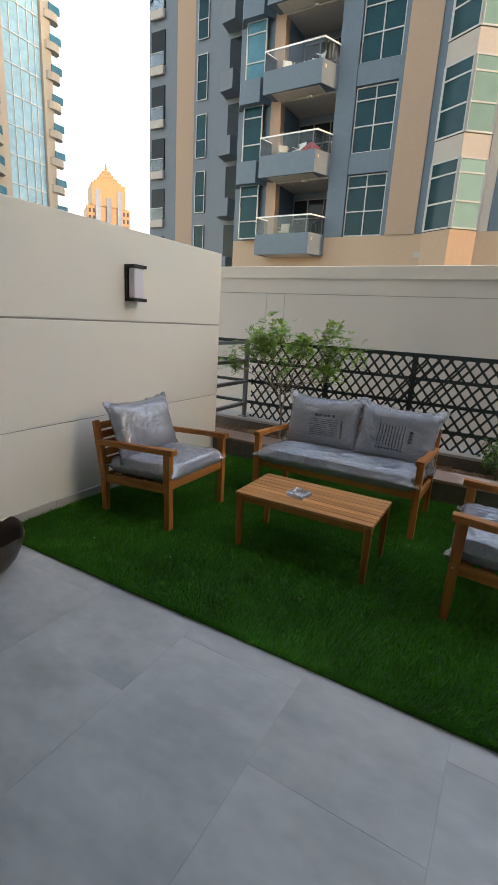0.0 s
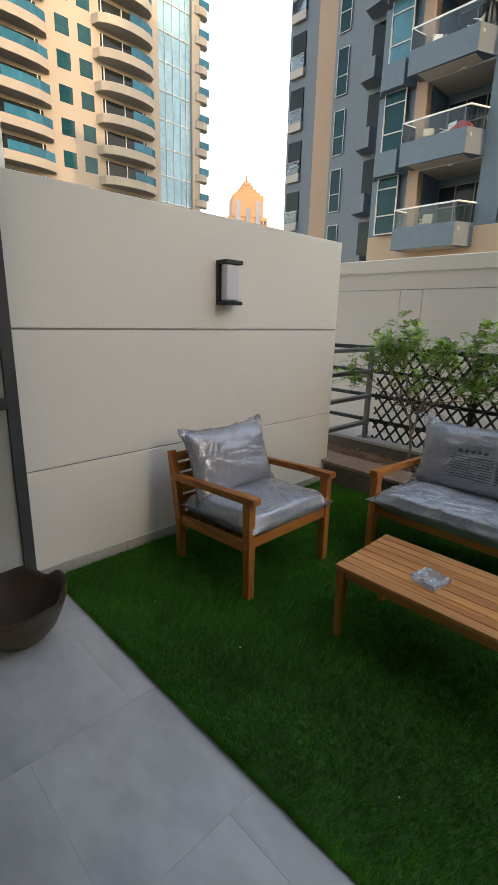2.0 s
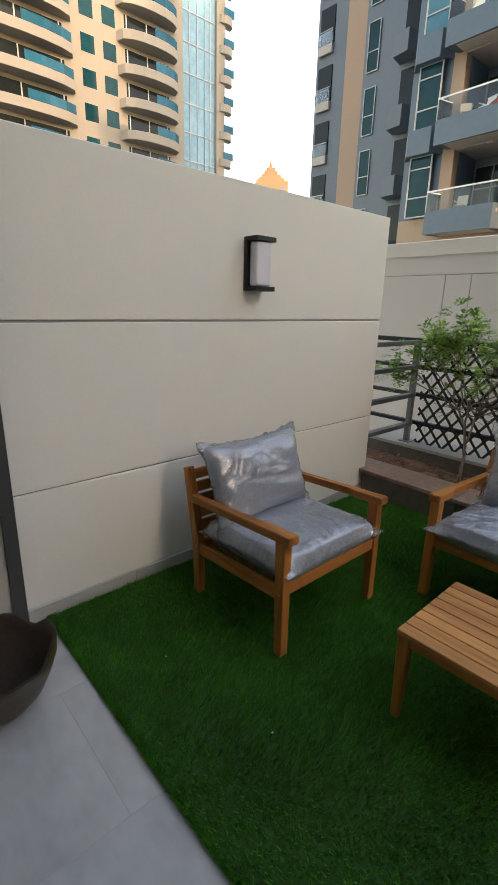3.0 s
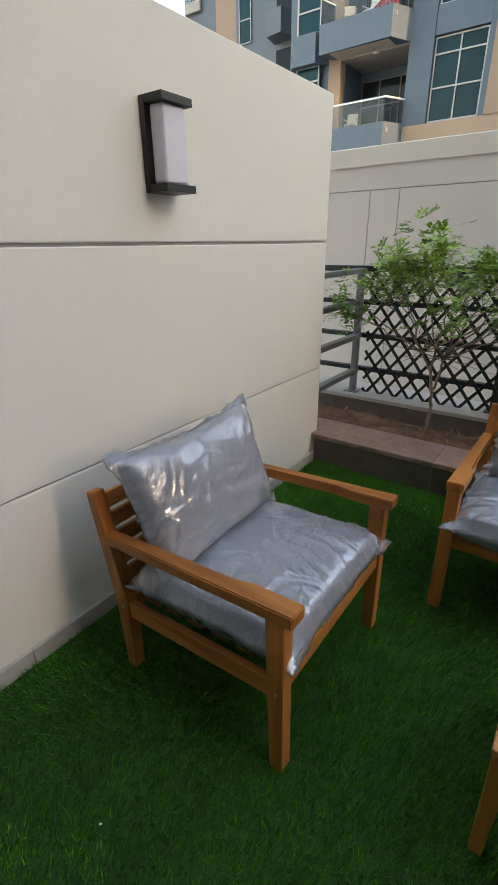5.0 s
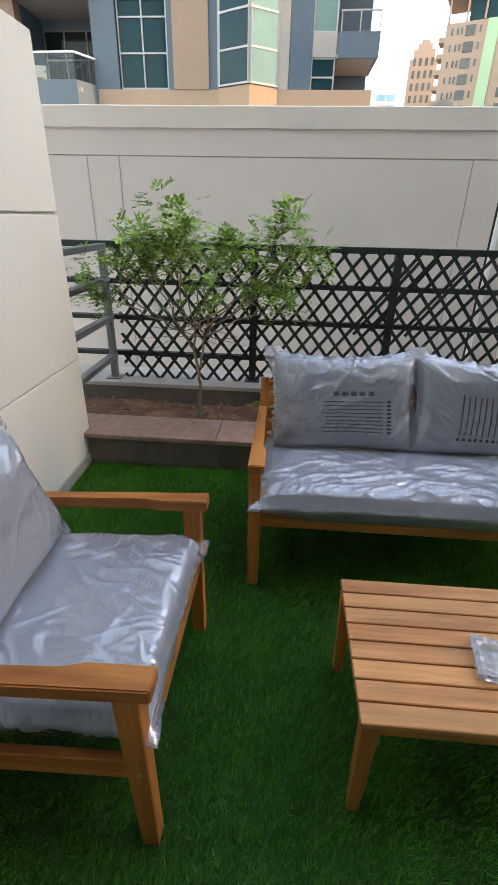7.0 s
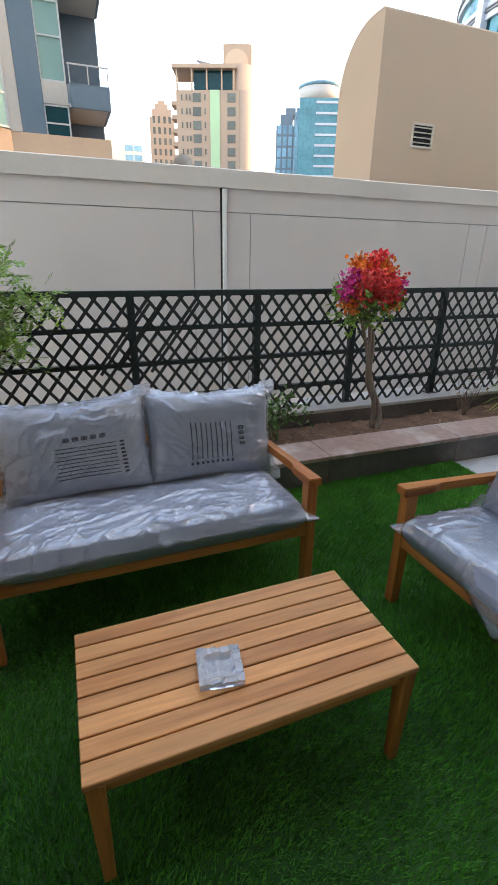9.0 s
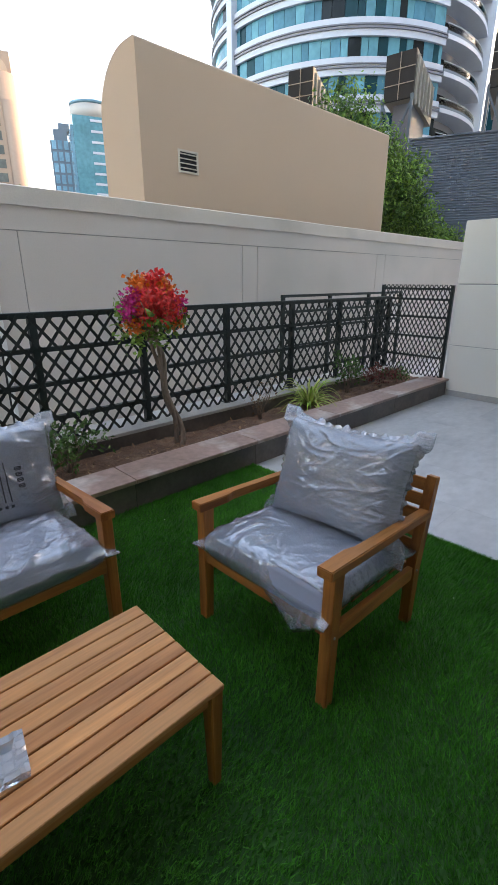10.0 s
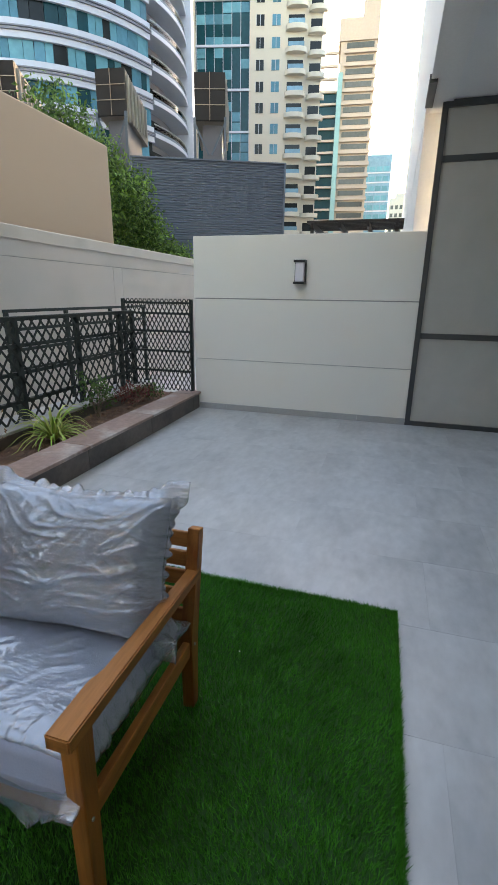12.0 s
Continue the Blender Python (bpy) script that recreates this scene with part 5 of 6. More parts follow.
def twin_tower():
    """Teal curtain-walled half and cream half with windows and balconies."""
    root = thing("mixed_tower", "tower with teal curtain wall and cream side with balconies", "building", bearing(73.25, 100, -4))
    box_part("curtain_wall", B_GLASS_T, root, -10.6, -0.8, 0.4, 12, -8, 70)
    box_part("wall", B_CREAM, root, -0.79, 9.0, 0, 14, -8, 70)
    box_part("wall", B_CREAM, root, -10.95, -10.61, 0, 10, -8, 70)
    box_part("wall", B_CREAM2, root, 9.01, 12.2, 1.4, 14, -8, 70)
    line = unit_box("floor_line", B_WHITE)
    pan = unit_box("glass_panel", B_GLASS_B)
    pan2 = unit_box("glass_panel", B_GLASS_C)
    rs = random.Random(8)
    for i in range(8):
        piece("floor_line", line, root, fit_box(-10.6, -0.8, 0.1, 0.42, 10.4 + i * 6.7, 10.75 + i * 6.7))
    for i in range(34):
        for j in range(6):
            if rs.random() < 0.5:
                x = -10.4 + j * 1.6
                piece("glass_panel", rs.choice((pan, pan2)), root, fit_box(x, x + 1.5, 0.34, 0.42, 11 + i * 1.65, 12.45 + i * 1.65))
    for j in range(7):
        piece("mullion", line, root, fit_box(-10.5 + j * 1.6, -10.42 + j * 1.6, 0.28, 0.42, -8, 70))
    d, b = unit_box("window", B_GLASS_D), unit_box("window", B_GLASS_B)
    fr = unit_box("frame", B_FRAME)
    bal = bmesh.new()
    extrude(bal, arc(5.6, 9.4, 1.3), "z", 0, 0.75)
    bal = mesh_of("balcony", bal, B_CREAM2)
    bal2 = bmesh.new()
    extrude(bal2, arc(9.6, 12.9, 1.3, y=1.4), "z", 0, 0.75)
    bal2 = mesh_of("balcony", bal2, B_CREAM2)
    rail = unit_box("rail_glass", B_GLASS_P)
    for i in range(20):
        z = 7.2 + i * 3.3
        piece("window", d, root, fit_box(0.3, 1.75, -0.08, 0.1, z, z + 1.6))
        piece("window", b, root, fit_box(3.1, 4.6, -0.08, 0.1, z, z + 1.6))
        for x in (0.3, 1.0, 3.1, 3.85):
            piece("frame", fr, root, fit_box(x, x + 0.08, -0.14, -0.08, z, z + 1.6))
        piece("balcony", bal, root, pose(0, 0, z - 0.9))
        piece("rail_glass", rail, root, fit_box(6.1, 8.9, -1.05, -0.98, z - 0.15, z + 0.55))
        piece("window", d, root, fit_box(6.0, 8.8, -0.06, 0.1, z + 0.1, z + 1.5))
        piece("balcony", bal2, root, pose(0, 0, z - 0.9))
        piece("window", d, root, fit_box(10.0, 12.0, 1.34, 1.5, z + 0.0, z + 1.5))


twin_tower()


def brown_tower():
    root = thing("brown_tower", "tall brown stone tower with deep floor ledges", "building", bearing(83.2, 170, 0))
    box_part("wall", B_BROWN, root, -3.0, 7.6, 0, 16, -8, 74)
    box_part("crown", B_BROWN, root, -3.6, 7.9, -0.6, 14, 74.01, 79.5)
    box_part("crown", B_BROWN, root, 3.2, 7.9, -0.6, 14, 79.51, 86)
    box_part("wall", B_GLASS_T, root, -9.0, -3.01, 1, 16, -8, 62)
    # pale colour stands for the sun's reflection on this glass strip
    box_part("glazed_edge", B_GLASS_L, root, -3.4, -1.9, -1.2, 0, -8, 66)
    g = unit_box("window", B_WIN_F)
    s = unit_box("ledge", B_BROWN)
    for i in range(22):
        z = 3 + i * 3.3
        piece("window", g, root, fit_box(-1.2, 6.8, -0.15, 0.1, z, z + 1.4))
        piece("ledge", s, root, fit_box(-1.8, 7.9, -0.9, 0, z - 1.4, z - 0.5))
        piece("ledge", s, root, fit_box(-9.2, -3.5, 0.2, 1.1, z - 1.0, z - 0.4))


brown_tower()
grid_tower("far_office", "far pale blue glass office block", bearing(86.75, 210, 0), 11.5, 10, 54, B_GLASS_P, B_GLASS_C, (-4, -1.4, 1.2, 3.8), 14, 4, 3.4, 2.2, 1.7, None, B_WHITE)
grid_tower("far_hotel", "far white hotel block with rows of windows", bearing(89.95, 240, 0), 13, 10, 44, B_CREAM2, B_WIN_F, (-5, -3, -1, 1, 3, 5), 12, 3, 3.3, 1.2, 1.6,
           [(-4, 5, 1, 44, 46)])


def louvre_screen():
    """Ribbed metal screen of a plant yard with three intake hoods standing behind it."""
    root = thing("louvre_screen", "dark blue-grey ribbed metal louvre screen", "screen", pose(0, 0, 0.11) @ bearing(67.55, 20.3, 1.5))
    box_part("backing", B_LOUV, root, -2.98, 2.95, 0.04, 0.12, -2, 6.30)
    sl = bmesh.new()
    extrude(sl, [(0.0, 0.0), (-0.03, 0.014), (-0.03, 0.04), (0.0, 0.080)], "x", -2.96, 2.93)
    sl = mesh_of("slat", sl, B_LOUV)
    for i in range(33):
        piece("slat", sl, root, pose(0, 0.04, 3.42 + i * 0.087))
    box_part("edge", B_LOUV, root, -3.0, -2.93, -0.03, 0.14, -2, 6.36)
    box_part("edge", B_LOUV, root, 2.90, 2.97, -0.03, 0.14, -2, 6.36)
    box_part("top_trim", B_LOUV, root, -2.93, 2.90, -0.03, 0.14, 6.31, 6.36)


louvre_screen()


def intake_hood(az, dist, w, z0, z1, turn):
    """Big square intake hood on a steel frame."""
    root = thing("intake_hood", "brown square air intake hood on a steel frame", "ventilation", bearing(az, dist, turn), "intake hoods")
    h = w / 2
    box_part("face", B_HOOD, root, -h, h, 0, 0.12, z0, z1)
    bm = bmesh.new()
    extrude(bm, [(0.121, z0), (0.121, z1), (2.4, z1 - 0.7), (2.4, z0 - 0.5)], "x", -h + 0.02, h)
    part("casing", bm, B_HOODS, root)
    for k in range(6):
        bm = bmesh.new()
        y = 0.3 + k * 0.38
        beam(bm, (h + 0.03, y, z0 - 0.2), (h + 0.03, y, z1 - 0.05 - 0.3 * y), 0.06, 0.06, up=(0, 1, 0))
        part("rib", bm, B_SILL, root)
    box_part("cross_bar", B_BROWN, root, -0.012, 0.012, -0.03, 0.0, z0, z1)
    for t in (0.33, 0.66):
        box_part("cross_bar", B_BROWN, root, -h, h, -0.03, 0.0, z0 + (z1 - z0) * t - 0.012, z0 + (z1 - z0) * t + 0.012)
    box_part("duct", B_RIDGE, root, -h * 0.55, h * 0.75, 0.4, 2.0, -8.0, z0 - 0.02)
    for x in (-h, h):
        box_part("leg", B_GREYW, root, x - 0.05, x + 0.05, -0.1, 0.02, -8.0, z0 + 0.1)
        bm = bmesh.new()
        beam(bm, (x, -0.05, z0 - 0.1), (x * 0.1, -0.05, z0 - 1.3), 0.07, 0.07)
        part("brace", bm, B_GREYW, root)


intake_hood(57.7, 22.5, 1.20, 8.33, 9.90, -24)
intake_hood(67.75, 23.0, 1.30, 8.58, 10.29, -6)
intake_hood(47.7, 22.0, 1.06, 8.0, 9.38, -26)


def pergola():
    root = thing("pergola", "dark brown timber pergola beyond the parapet wall", "pergola", pose(22, 3.95, 0))
    for y in (0.3, 1.6, 2.9, 4.2):
        box_part("beam", B_HOOD, root, -0.1, 3.6, y - 0.06, y + 0.06, 4.62, 4.86)
    for k in range(8):
        box_part("rafter", B_HOOD, root, 0.2 + k * 0.42, 0.28 + k * 0.42, 0.0, 4.5, 4.87, 4.98)
    for y in (0.3, 4.2):
        box_part("post", B_HOOD, root, 0.0, 0.16, y - 0.08, y + 0.08, -8, 4.62)


pergola()


# ---------------------------------------------------------------- plants
def leaves(name, centres, count, spread, size, mat, parent, seed, droop=0.2, narrow=0.45):
    """Many small folded leaves scattered round centres."""
    rs = np.random.RandomState(seed)
    v, f = [], []
    for c in range(count):
        p = np.array(centres[rs.randint(len(centres))]) + np.clip(rs.normal(0, 1, 3), -1.5, 1.5) * np.array(spread)
        d = rs.normal(0, 1, 3)
        d[2] -= droop
        d /= np.linalg.norm(d)
        s = np.cross(d, rs.normal(0, 1, 3))
        s /= np.linalg.norm(s) + 1e-6
        u = np.cross(d, s)
        L = size * rs.uniform(0.6, 1.25)
        w = L * narrow
        k = len(v)
        v += [tuple(p), tuple(p + d * L * 0.5 + s * w * 0.5 + u * w * 0.15), tuple(p + d * L), tuple(p + d * L * 0.5 - s * w * 0.5 + u * w * 0.15)]
        f += [(k, k + 1, k + 2), (k, k + 2, k + 3)]
    return tagged(raw_mesh(name, v, f, mat, parent), kind="stuff")


def fronds(tips, seed, mat, nm, parent, size=0.03, pairs=7, length=0.12, per=7):
    """Feathery compound leaves set along twig ends."""
    rs = np.random.RandomState(seed)
    v, f = [], []
    for tip in tips:
        for q in range(per):
            d = np.array([rs.normal(0, 1), rs.normal(0, 1), rs.normal(0.25, 0.6)])
            d /= np.linalg.norm(d)
            s = np.cross(d, (0, 0, 1.0))
            s /= np.linalg.norm(s) + 1e-6
            b = np.array(tip) + rs.normal(0, 0.035, 3)
            for k in range(pairs):
                t = (k + 1) / pairs
                c = b + d * length * t + np.array((0, 0, -0.035 * t * t))
                for sd in (-1, 1):
                    L = size * rs.uniform(0.75, 1.2)
                    e = (s * sd * 0.85 + d * 0.5) * L + np.array((0, 0, rs.normal(0, 0.006)))
                    g = d * L * 0.24
                    n = len(v)
                    v += [tuple(c), tuple(c + e * 0.5 + g), tuple(c + e), tuple(c + e * 0.5 - g)]
                    f.append((n, n + 1, n + 2, n + 3))
    return tagged(raw_mesh(nm, v, f, mat, parent), kind="stuff")


def limb(bm, p, q, r0, r1, wob, seed, n=6):
    rs = random.Random(seed)
    p, q = Vector(p), Vector(q)
    pts = [p.lerp(q, i / n) + Vector((rs.uniform(-wob, wob), rs.uniform(-wob, wob), 0)) * (1 if 0 < i < n else 0) for i in range(n + 1)]
    tube(bm, pts, [r0 + (r1 - r0) * i / n for i in range(n + 1)], 6)
    return pts


def feather_tree():
    root = thing("small_tree", "small feathery green tree with thin bare stems growing in the planter", "tree", pose(-3.52, 7.10, 0.13))
    bm = bmesh.new()
    limb(bm, (0, 0, -0.02), (0.02, 0, 0.30), 0.016, 0.013, 0.004, 1)
    limb(bm, (0.02, 0, 0.30), (-0.02, 0.02, 0.52), 0.013, 0.011, 0.006, 2)
    rs = random.Random(11)
    ends = []
    heads = [(-0.62, -0.05, 0.98), (-0.78, 0.12, 1.08), (-0.42, 0.18, 1.22), (-0.30, -0.15, 1.36), (-0.05, 0.05, 1.46), (-0.10, -0.20, 1.25), (0.18, 0.12, 1.30),
             (0.34, -0.12, 1.22), (0.55, 0.05, 1.16), (0.70, 0.10, 1.24), (0.62, -0.10, 1.00), (0.38, 0.20, 0.98), (-0.55, 0.10, 1.18), (0.12, -0.25, 1.05), (0.0, 0.25, 1.15),
             (0.60, 0.0, 1.42)]
    forks = [(-0.10, 0.03, 0.66), (0.06, 0.0, 0.64), (0.0, -0.04, 0.72)]
    for k, fk in enumerate(forks):
        limb(bm, (-0.02, 0.02, 0.52) if k != 1 else (0.02, 0, 0.42), fk, 0.010, 0.008, 0.006, 20 + k)
    heads = [(x, y, z - 0.07) for x, y, z in heads]
    for k, h in enumerate(heads):
        fk = min(forks, key=lambda c: (c[0] - h[0]) ** 2 + rs.uniform(0, 0.1))
        pts = limb(bm, fk, h, 0.0065, 0.003, 0.03, 40 + k, 7)
        ends += [tuple(pts[-1]), tuple(pts[-2])]
        for j in range(4):
            e = (h[0] + rs.uniform(-0.17, 0.17), h[1] + rs.uniform(-0.15, 0.15), h[2] + rs.uniform(-0.14, 0.10))
            limb(bm, pts[4 + j % 3], e, 0.003, 0.0015, 0.012, 70 + k * 5 + j, 4)
            ends.append(e)
    for k in range(16):
        limb(bm, forks[k % 3], (rs.uniform(-0.5, 0.45), rs.uniform(-0.2, 0.2), rs.uniform(0.55, 0.95)), 0.0035, 0.0012, 0.03, 300 + k, 6)
    part("trunk", bm, M_BARK, root, "thin grey-brown stems", True)
    low = [e for e in ends]
    fronds(low, 3, M_LEAF, "crown", root, 0.040, 6, 0.12, 6)
    high = [e for e in ends if e[2] > 1.12]
    fronds(high, 5, M_LEAF_Y, "young_leaves", root, 0.040, 6, 0.11, 7)


feather_tree()


def bougainvillea():
    root = thing("bougainvillea", "bougainvillea standard with red, orange and magenta bracts on twisted stems", "shrub", pose(-0.105, 7.20, 0.14))
    bm = bmesh.new()
    for k in range(3):
        pts, rad = [], []
        for i in range(15):
            t = i / 14
            a = 2.1 * k + t * 5.0
            r = 0.026 + 0.016 * math.sin(t * 7 + k)
            pts.append((-0.24 * t ** 1.3 + r * math.cos(a) + 0.025 * math.sin(t * 9), r * math.sin(a), 1.0 * t - 0.02))
            rad.append(0.023 - 0.009 * t)
        tube(bm, pts, rad, 7)
        part("stem", bm, M_BARK, root, "twisted grey-brown stem", True)
        bm = bmesh.new()
    rs = random.Random(3)
    ends = []
    for k in range(16):
        e = (-0.24 + rs.uniform(-0.22, 0.20), rs.uniform(-0.2, 0.2), 1.02 + rs.uniform(0.0, 0.30))
        limb(bm, (-0.24 + rs.uniform(-0.02, 0.02), 0, 0.90 + rs.uniform(0, 0.1)), e, 0.007, 0.003, 0.02, 90 + k, 5)
        ends.append(e)
    tagged(part("branch", bm, M_BARK, root, "", True), kind="stuff")
    leaves("leaves", [(e[0] * 0.85, e[1], e[2] * 0.9) for e in ends], 700, (0.06, 0.06, 0.05), 0.05, M_LEAF, root, 6, 0.4, 0.6)
    lobes_r = [(-0.18, 0, 1.32), (-0.10, -0.08, 1.26), (-0.26, 0.05, 1.24), (-0.13, 0.05, 1.40), (-0.33, -0.08, 1.18), (-0.28, -0.12, 1.28), (-0.07, 0.0, 1.16), (-0.20, -0.18, 1.2)]
    lobes_o = [(-0.31, 0, 1.35), (-0.09, -0.12, 1.10), (-0.27, 0.1, 1.40), (-0.42, -0.05, 1.10), (-0.16, -0.1, 1.36)]
    lobes_m = [(-0.05, -0.12, 1.22), (-0.44, -0.04, 1.18), (-0.40, -0.03, 1.28), (0.0, 0.0, 1.18)]
    leaves("red_blossom", lobes_r, 2900, (0.055, 0.065, 0.05), 0.036, M_FL_R, root, 7, -0.2, 0.85)
    leaves("orange_blossom", lobes_o, 600, (0.04, 0.04, 0.045), 0.036, M_FL_O, root, 8, -0.2, 0.85)
    leaves("magenta_blossom", lobes_m, 560, (0.04, 0.04, 0.04), 0.036, M_FL_M, root, 9, -0.2, 0.85)


bougainvillea()


def strap_plant(name, label, x, y, n, length, mat, seed, w=0.014):
    """A tuft of long arching blades."""
    root = thing(name, label, "plant", pose(x, y, 0.13))
    rs = random.Random(seed)
    for q in range(3):
        bm = bmesh.new()
        for k in range(n // 3):
            a = rs.uniform(0, 2 * math.pi)
            L = length * rs.uniform(0.6, 1.1)
            up = rs.uniform(0.6, 1.45)
            prev = None
            for i in range(8):
                t = i / 7
                r = L * t * (1 - 0.3 * up)
                z = L * (up * t * 1.25 - (0.55 + up * 0.55) * t * t)
                ww = w * (1 - t) ** 0.6 * (0.5 + min(1, t * 4) * 0.5)
                c = Vector((math.cos(a) * r, math.sin(a) * r, max(z, -0.03 + 0.05 * t) + 0.01))
                s = Vector((-math.sin(a), math.cos(a), 0)) * ww
                cur = (bm.verts.new(c + s), bm.verts.new(c - Vector((0, 0, ww * 0.5))), bm.verts.new(c - s))
                if prev:
                    bm.faces.new((prev[0], prev[1], cur[1], cur[0]))
                    bm.faces.new((prev[1], prev[2], cur[2], cur[1]))
                prev = cur
        part("tuft", bm, mat if q else M_LEAF_Y, root, "", True)


strap_plant("spider_plant", "spider plant with arching cream-striped green blades", 1.72, 7.19, 84, 0.60, M_STRIPE, 4)
strap_plant("grass_tuft", "small tuft of bright green blades in the planter", -3.02, 7.30, 15, 0.24, M_LEAF_Y, 6, 0.008)


def shrub(label, x, y, h, r, n, mat, seed, size=0.04, dead=False):
    root = thing("shrub", label, "shrub", pose(x, y, 0.13))
    rs = random.Random(seed)
    bm = bmesh.new()
    ends = []
    for k in range(9):
        e = (rs.uniform(-r, r), rs.uniform(-r * 0.7, r * 0.7), h * rs.uniform(0.5, 1.0))
        limb(bm, (rs.uniform(-0.02, 0.02), rs.uniform(-0.02, 0.02), -0.02), e, 0.006, 0.002, 0.02, seed * 31 + k, 5)
        ends.append(e)
        for j in range(2):
            e2 = (e[0] + rs.uniform(-r, r) * 0.5, e[1] + rs.uniform(-r, r) * 0.4, e[2] * rs.uniform(0.6, 1.05))
            limb(bm, tuple(0.5 * c for c in e), e2, 0.003, 0.001, 0.01, seed * 57 + k * 3 + j, 4)
            ends.append(e2)
    part("stem", bm, M_BARK, root, "", True)
    if n:
        leaves("leaves", ends, n, (r * 0.22, r * 0.22, h * 0.13), size, mat, root, seed, 0.2, 0.5)


shrub("leafless brown twigs of a withered shrub", 1.02, 7.30, 0.42, 0.16, 60, M_LITTER, 5, 0.03)
shrub("dark green and brown upright shrub in the planter", 2.66, 7.30, 0.50, 0.16, 420, M_LEAF_D, 6, 0.05)
shrub("low shrub with red-orange flowers and dark leaves", 3.35, 7.25, 0.30, 0.24, 520, M_LEAF_R, 7, 0.04)
shrub("low dark green shrub beside the end screen", 3.72, 7.2, 0.28, 0.20, 420, M_LEAF_D, 8, 0.04)
shrub("dark leafy shrub behind the sofa", -1.12, 7.28, 0.42, 0.22, 420, M_LEAF_D, 9, 0.055)
shrub("small dark reddish shrub behind the sofa", -1.95, 7.30, 0.46, 0.16, 90, M_LEAF_R, 12, 0.04)


def litter():
    rs = np.random.RandomState(2)
    v, f = [], []
    for k in range(1500):
        x, y = rs.uniform(XW - 0.5, XE), rs.uniform(6.92, 7.44)
        if rs.rand() > (0.95 if x < -2.9 else 0.5):
            continue
        c = np.array((x, y, 0.155 + rs.uniform(0, 0.02)))
        a, L = rs.uniform(0, 6.3), rs.uniform(0.012, 0.035)
        d = np.array((math.cos(a), math.sin(a), rs.normal(0, 0.3))) * L
        s = np.array((-math.sin(a), math.cos(a), rs.normal(0, 0.4))) * L * rs.uniform(0.15, 0.5)
        n = len(v)
        v += [tuple(c - d), tuple(c + s), tuple(c + d), tuple(c - s)]
        f.append((n, n + 1, n + 2, n + 3))
    tagged(raw_mesh("leaf_litter", v, f, M_LITTER), "dry leaves and wood chips scattered on the soil", "litter", kind="stuff")


litter()


def crumbs():
    rs = random.Random(21)
    bm = bmesh.new()
    for x, y in ((-3.40, 6.33), (-3.27, 6.36), (-3.1, 6.2), (-0.9, 6.3), (-2.0, 4.2), (-1.6, 5.45), (-0.3, 4.6), (-0.2, 6.0), (0.0, 5.2), (-2.9, 4.3), (-3.5, 4.2), (-0.5, 5.7)):
        bmesh.ops.create_icosphere(bm, subdivisions=1, radius=rs.uniform(0.0025, 0.0045), matrix=pose(x, y, 0.034, 0, 0, rs.uniform(0, 90)) @ Matrix.Diagonal((1.4, 0.9, 0.6, 1)))
    tagged(part("crumbs", bm, B_WHITEP), "tiny white stone crumbs lying on the turf", "crumbs", kind="stuff")


crumbs()


def street_tree(x, y, z0, lobes, n, seed, label):
    root = thing("tree", label, "tree", pose(x, y, z0))
    bm = bmesh.new()
    rs = random.Random(seed)
    c0 = lobes[0]
    limb(bm, (0, 0, 0), (c0[0] * 0.3, c0[1] * 0.3, c0[2] * 0.6), 0.16, 0.10, 0.05, seed)
    for k, l in enumerate(lobes):
        limb(bm, (c0[0] * 0.3, c0[1] * 0.3, c0[2] * 0.6), l, 0.07, 0.02, 0.1, seed + k)
    part("trunk", bm, M_BARK, root, "", True)
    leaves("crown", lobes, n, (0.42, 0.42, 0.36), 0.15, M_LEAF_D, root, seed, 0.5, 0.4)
    # lighter green above and in front: sunlight on the crown given as leaf colour
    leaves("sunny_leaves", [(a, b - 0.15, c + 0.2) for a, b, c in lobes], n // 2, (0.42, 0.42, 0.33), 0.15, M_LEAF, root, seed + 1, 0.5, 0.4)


street_tree(11.3, 12.6, -8.0, [(0.0, 0, 12.6), (-0.7, 0.3, 13.0), (0.5, -0.2, 12.0), (-0.2, 0.2, 11.4), (0.9, 0.0, 11.2), (0.3, 0.4, 13.2), (-0.4, -0.1, 12.0), (0.0, 0, 10.6), (1.3, -0.3, 10.4), (2.1, -0.5, 10.3),
                             (-1.0, 0.2, 11.0), (-0.8, 0.2, 10.3), (1.5, -0.2, 11.6), (1.0, -0.2, 12.5), (2.7, -0.5, 10.5), (2.0, -0.4, 11.1)], 20000, 14, "leafy green street tree rising beside the plant room")
street_tree(14.2, 12.0, -8.0, [(0.0, 0, 10.6), (0.6, 0, 10.3), (-0.5, 0, 10.4), (1.0, -0.5, 10.2)], 4500, 17, "low green treetop behind the boundary wall")
street_tree(10.3, 13.1, -8.0, [(0.0, 0, 14.0), (0.4, 0, 13.7), (-0.4, 0, 13.9), (0.8, 0.2, 13.2)], 1500, 19, "treetop showing above the plant room roof")


def roof_dish():
    root = thing("satellite_dish", "grey satellite dish behind the boundary wall", "dish", bearing(12.3, 40, 30))
    bm = bmesh.new()
    vs = bmesh.ops.create_uvsphere(bm, u_segments=20, v_segments=12, radius=1.0)["verts"]
    bmesh.ops.delete(bm, geom=[v for v in vs if v.co.z > -0.55], context="VERTS")
    bmesh.ops.transform(bm, matrix=pose(0, 0, 8.4, -50, 25, 0), verts=bm.verts)
    part("reflector", bm, B_SILL, root, "", True)
    box_part("mast", B_SILL, root, -0.05, 0.05, 0.2, 0.3, -8, 7.6)


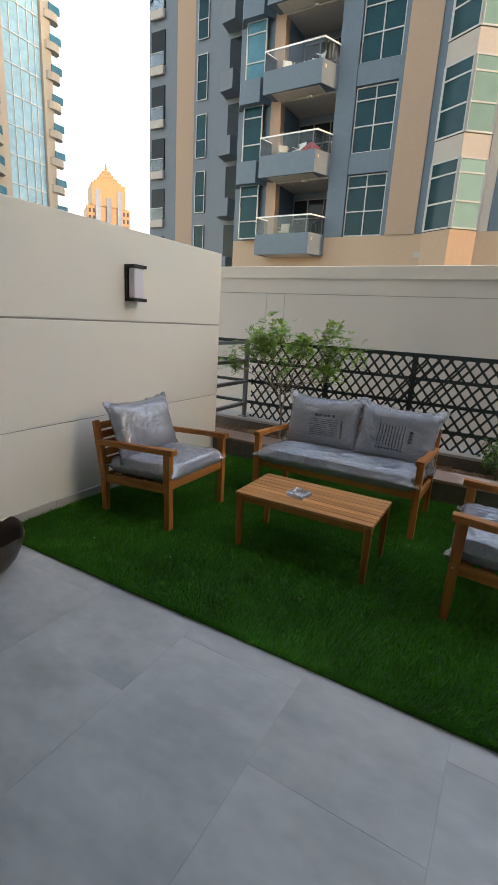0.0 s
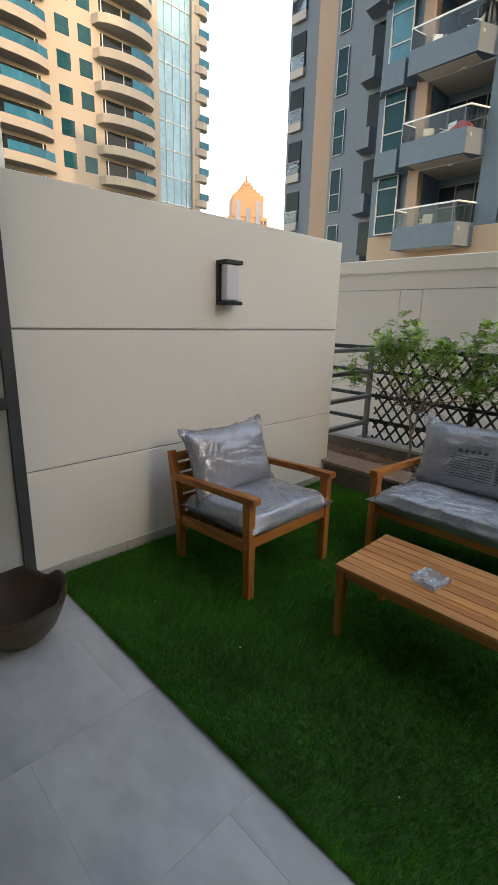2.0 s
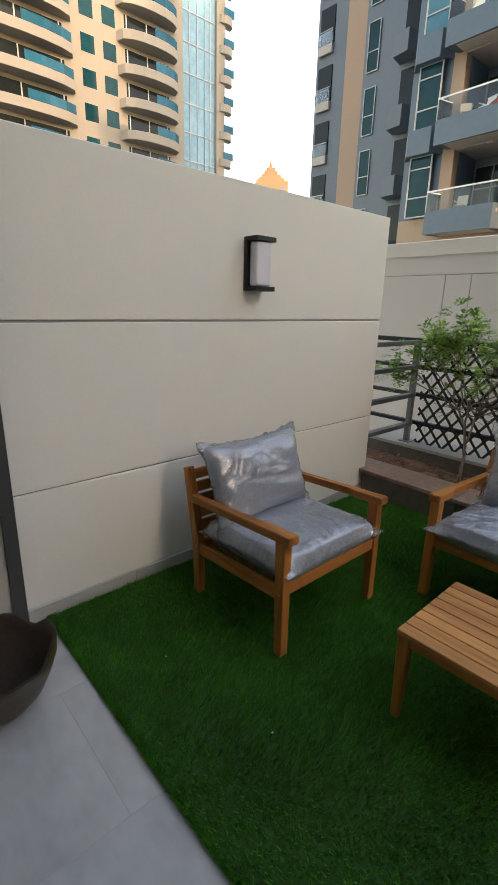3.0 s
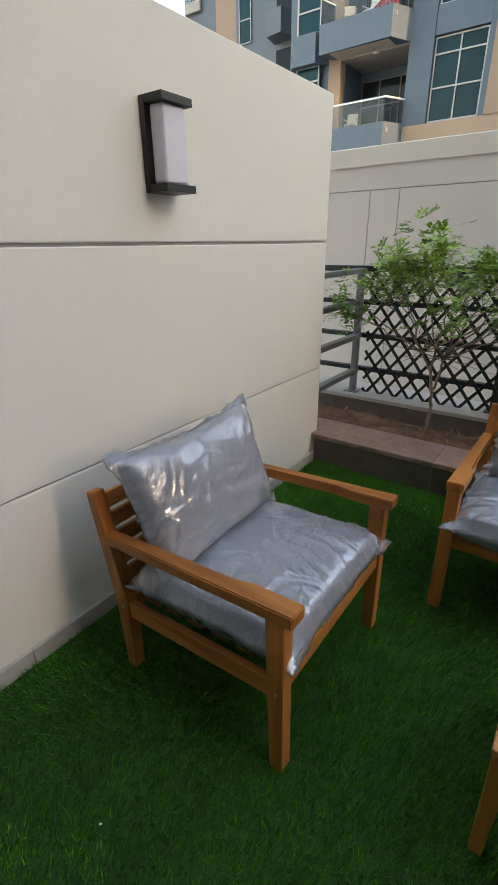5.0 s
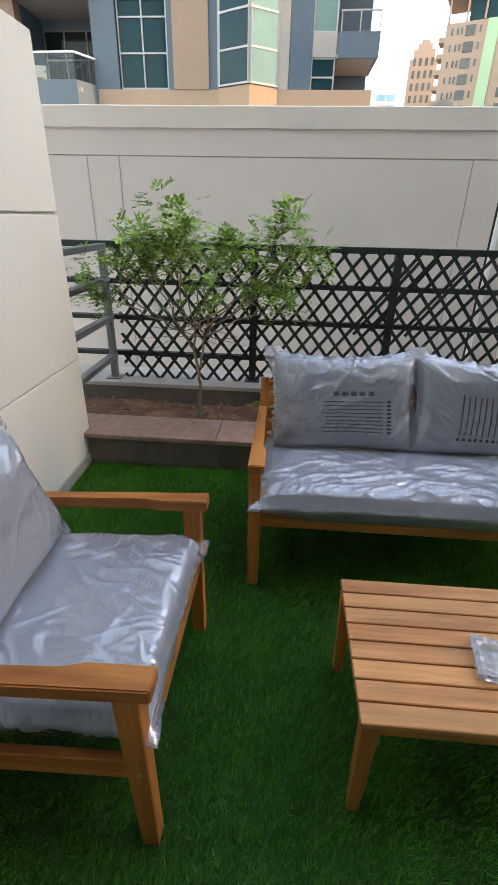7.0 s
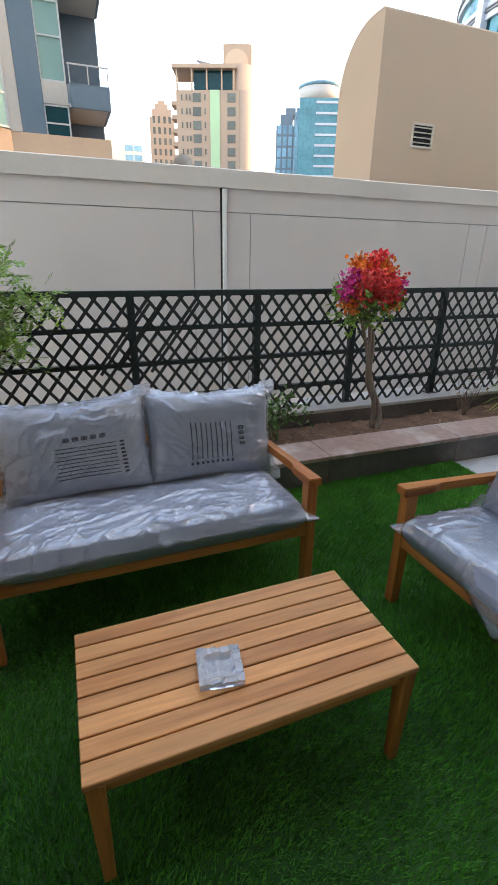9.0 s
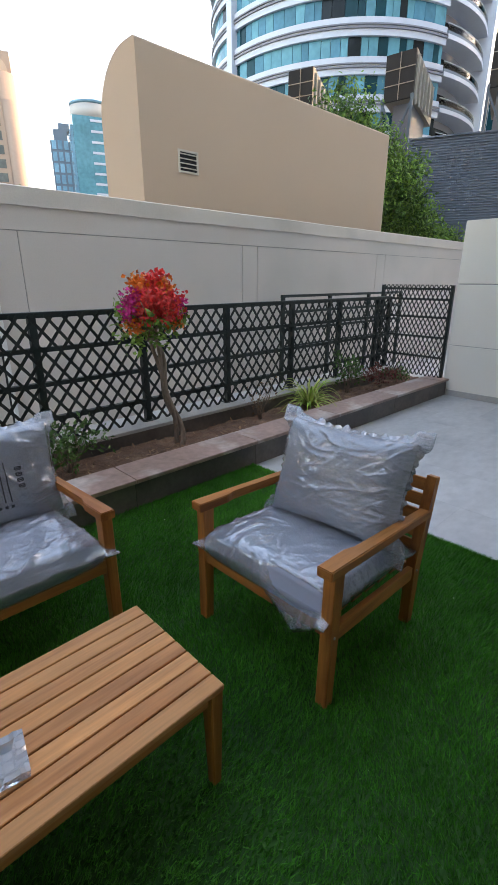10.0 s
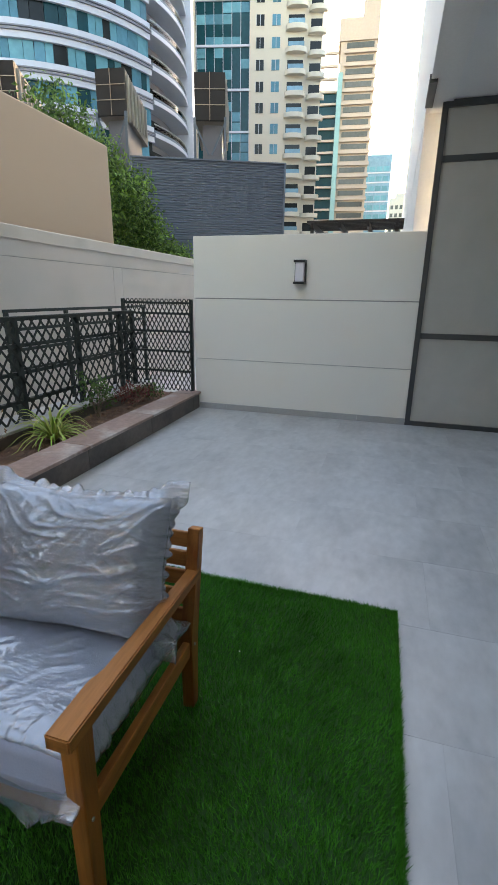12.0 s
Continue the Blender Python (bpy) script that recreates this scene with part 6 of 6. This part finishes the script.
roof_dish()
for az, dd, sd in ((14.6, 42, 31), (20.0, 42, 37)):
    bmat = bearing(az, dd)
    street_tree(bmat.translation.x, bmat.translation.y, -8.0, [(0, 0, 15.4), (0.8, 0, 15.2), (-0.7, 0, 15.1), (0.2, 0, 14.6)], 500, sd, "shrubby treetop on the far podium")

# ---------------------------------------------------------------- pieces of the planter and floor
bm = bmesh.new()
solid(bm, 0.0015, 1.1985, -0.028, 0.30, 0.203, 0.235, 0.004)
ME_CAP = mesh_of("cap_slab", bm, M_CAP)
bm = bmesh.new()
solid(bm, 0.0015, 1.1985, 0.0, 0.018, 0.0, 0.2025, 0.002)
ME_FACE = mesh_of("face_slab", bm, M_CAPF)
for k in range(7):
    x = -4.52 + 1.2 * k
    piece("cap_slab", ME_CAP, planter, pose(x, YP, 0))
    if k:
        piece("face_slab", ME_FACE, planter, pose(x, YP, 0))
bm = bmesh.new()
solid(bm, 0.0015, 0.27, -0.028, 0.30, 0.203, 0.235, 0.004)
part("cap_slab", bm, M_CAP, planter).matrix_basis = pose(-4.52 + 8.4, YP, 0)
bm = bmesh.new()
solid(bm, 0.0015, 0.27, 0.0, 0.018, 0.0, 0.2025, 0.002)
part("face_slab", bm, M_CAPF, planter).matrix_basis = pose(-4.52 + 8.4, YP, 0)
bm = bmesh.new()
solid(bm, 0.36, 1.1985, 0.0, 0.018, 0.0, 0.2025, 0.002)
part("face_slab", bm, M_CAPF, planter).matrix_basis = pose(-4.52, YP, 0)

bm = bmesh.new()
solid(bm, 0.0004, 0.6296, 0.0004, 1.2496, -0.012, 0.0, 0.0006)
ME_TILE = mesh_of("tile", bm, M_TILE)
bm = bmesh.new()
solid(bm, 0.0004, 0.6296, 0.42, 1.2496, -0.012, 0.0, 0.0006)
ME_TILE_CUT = mesh_of("tile", bm, M_TILE)
for i in range(1, 15):
    for j in range(6):
        cut = j == 0 and i % 2
        piece("tile", ME_TILE_CUT if cut else ME_TILE, floor, pose(-4.889 + 0.63 * i, 0.01 + 1.25 * j - 0.42 * (i % 2), 0))
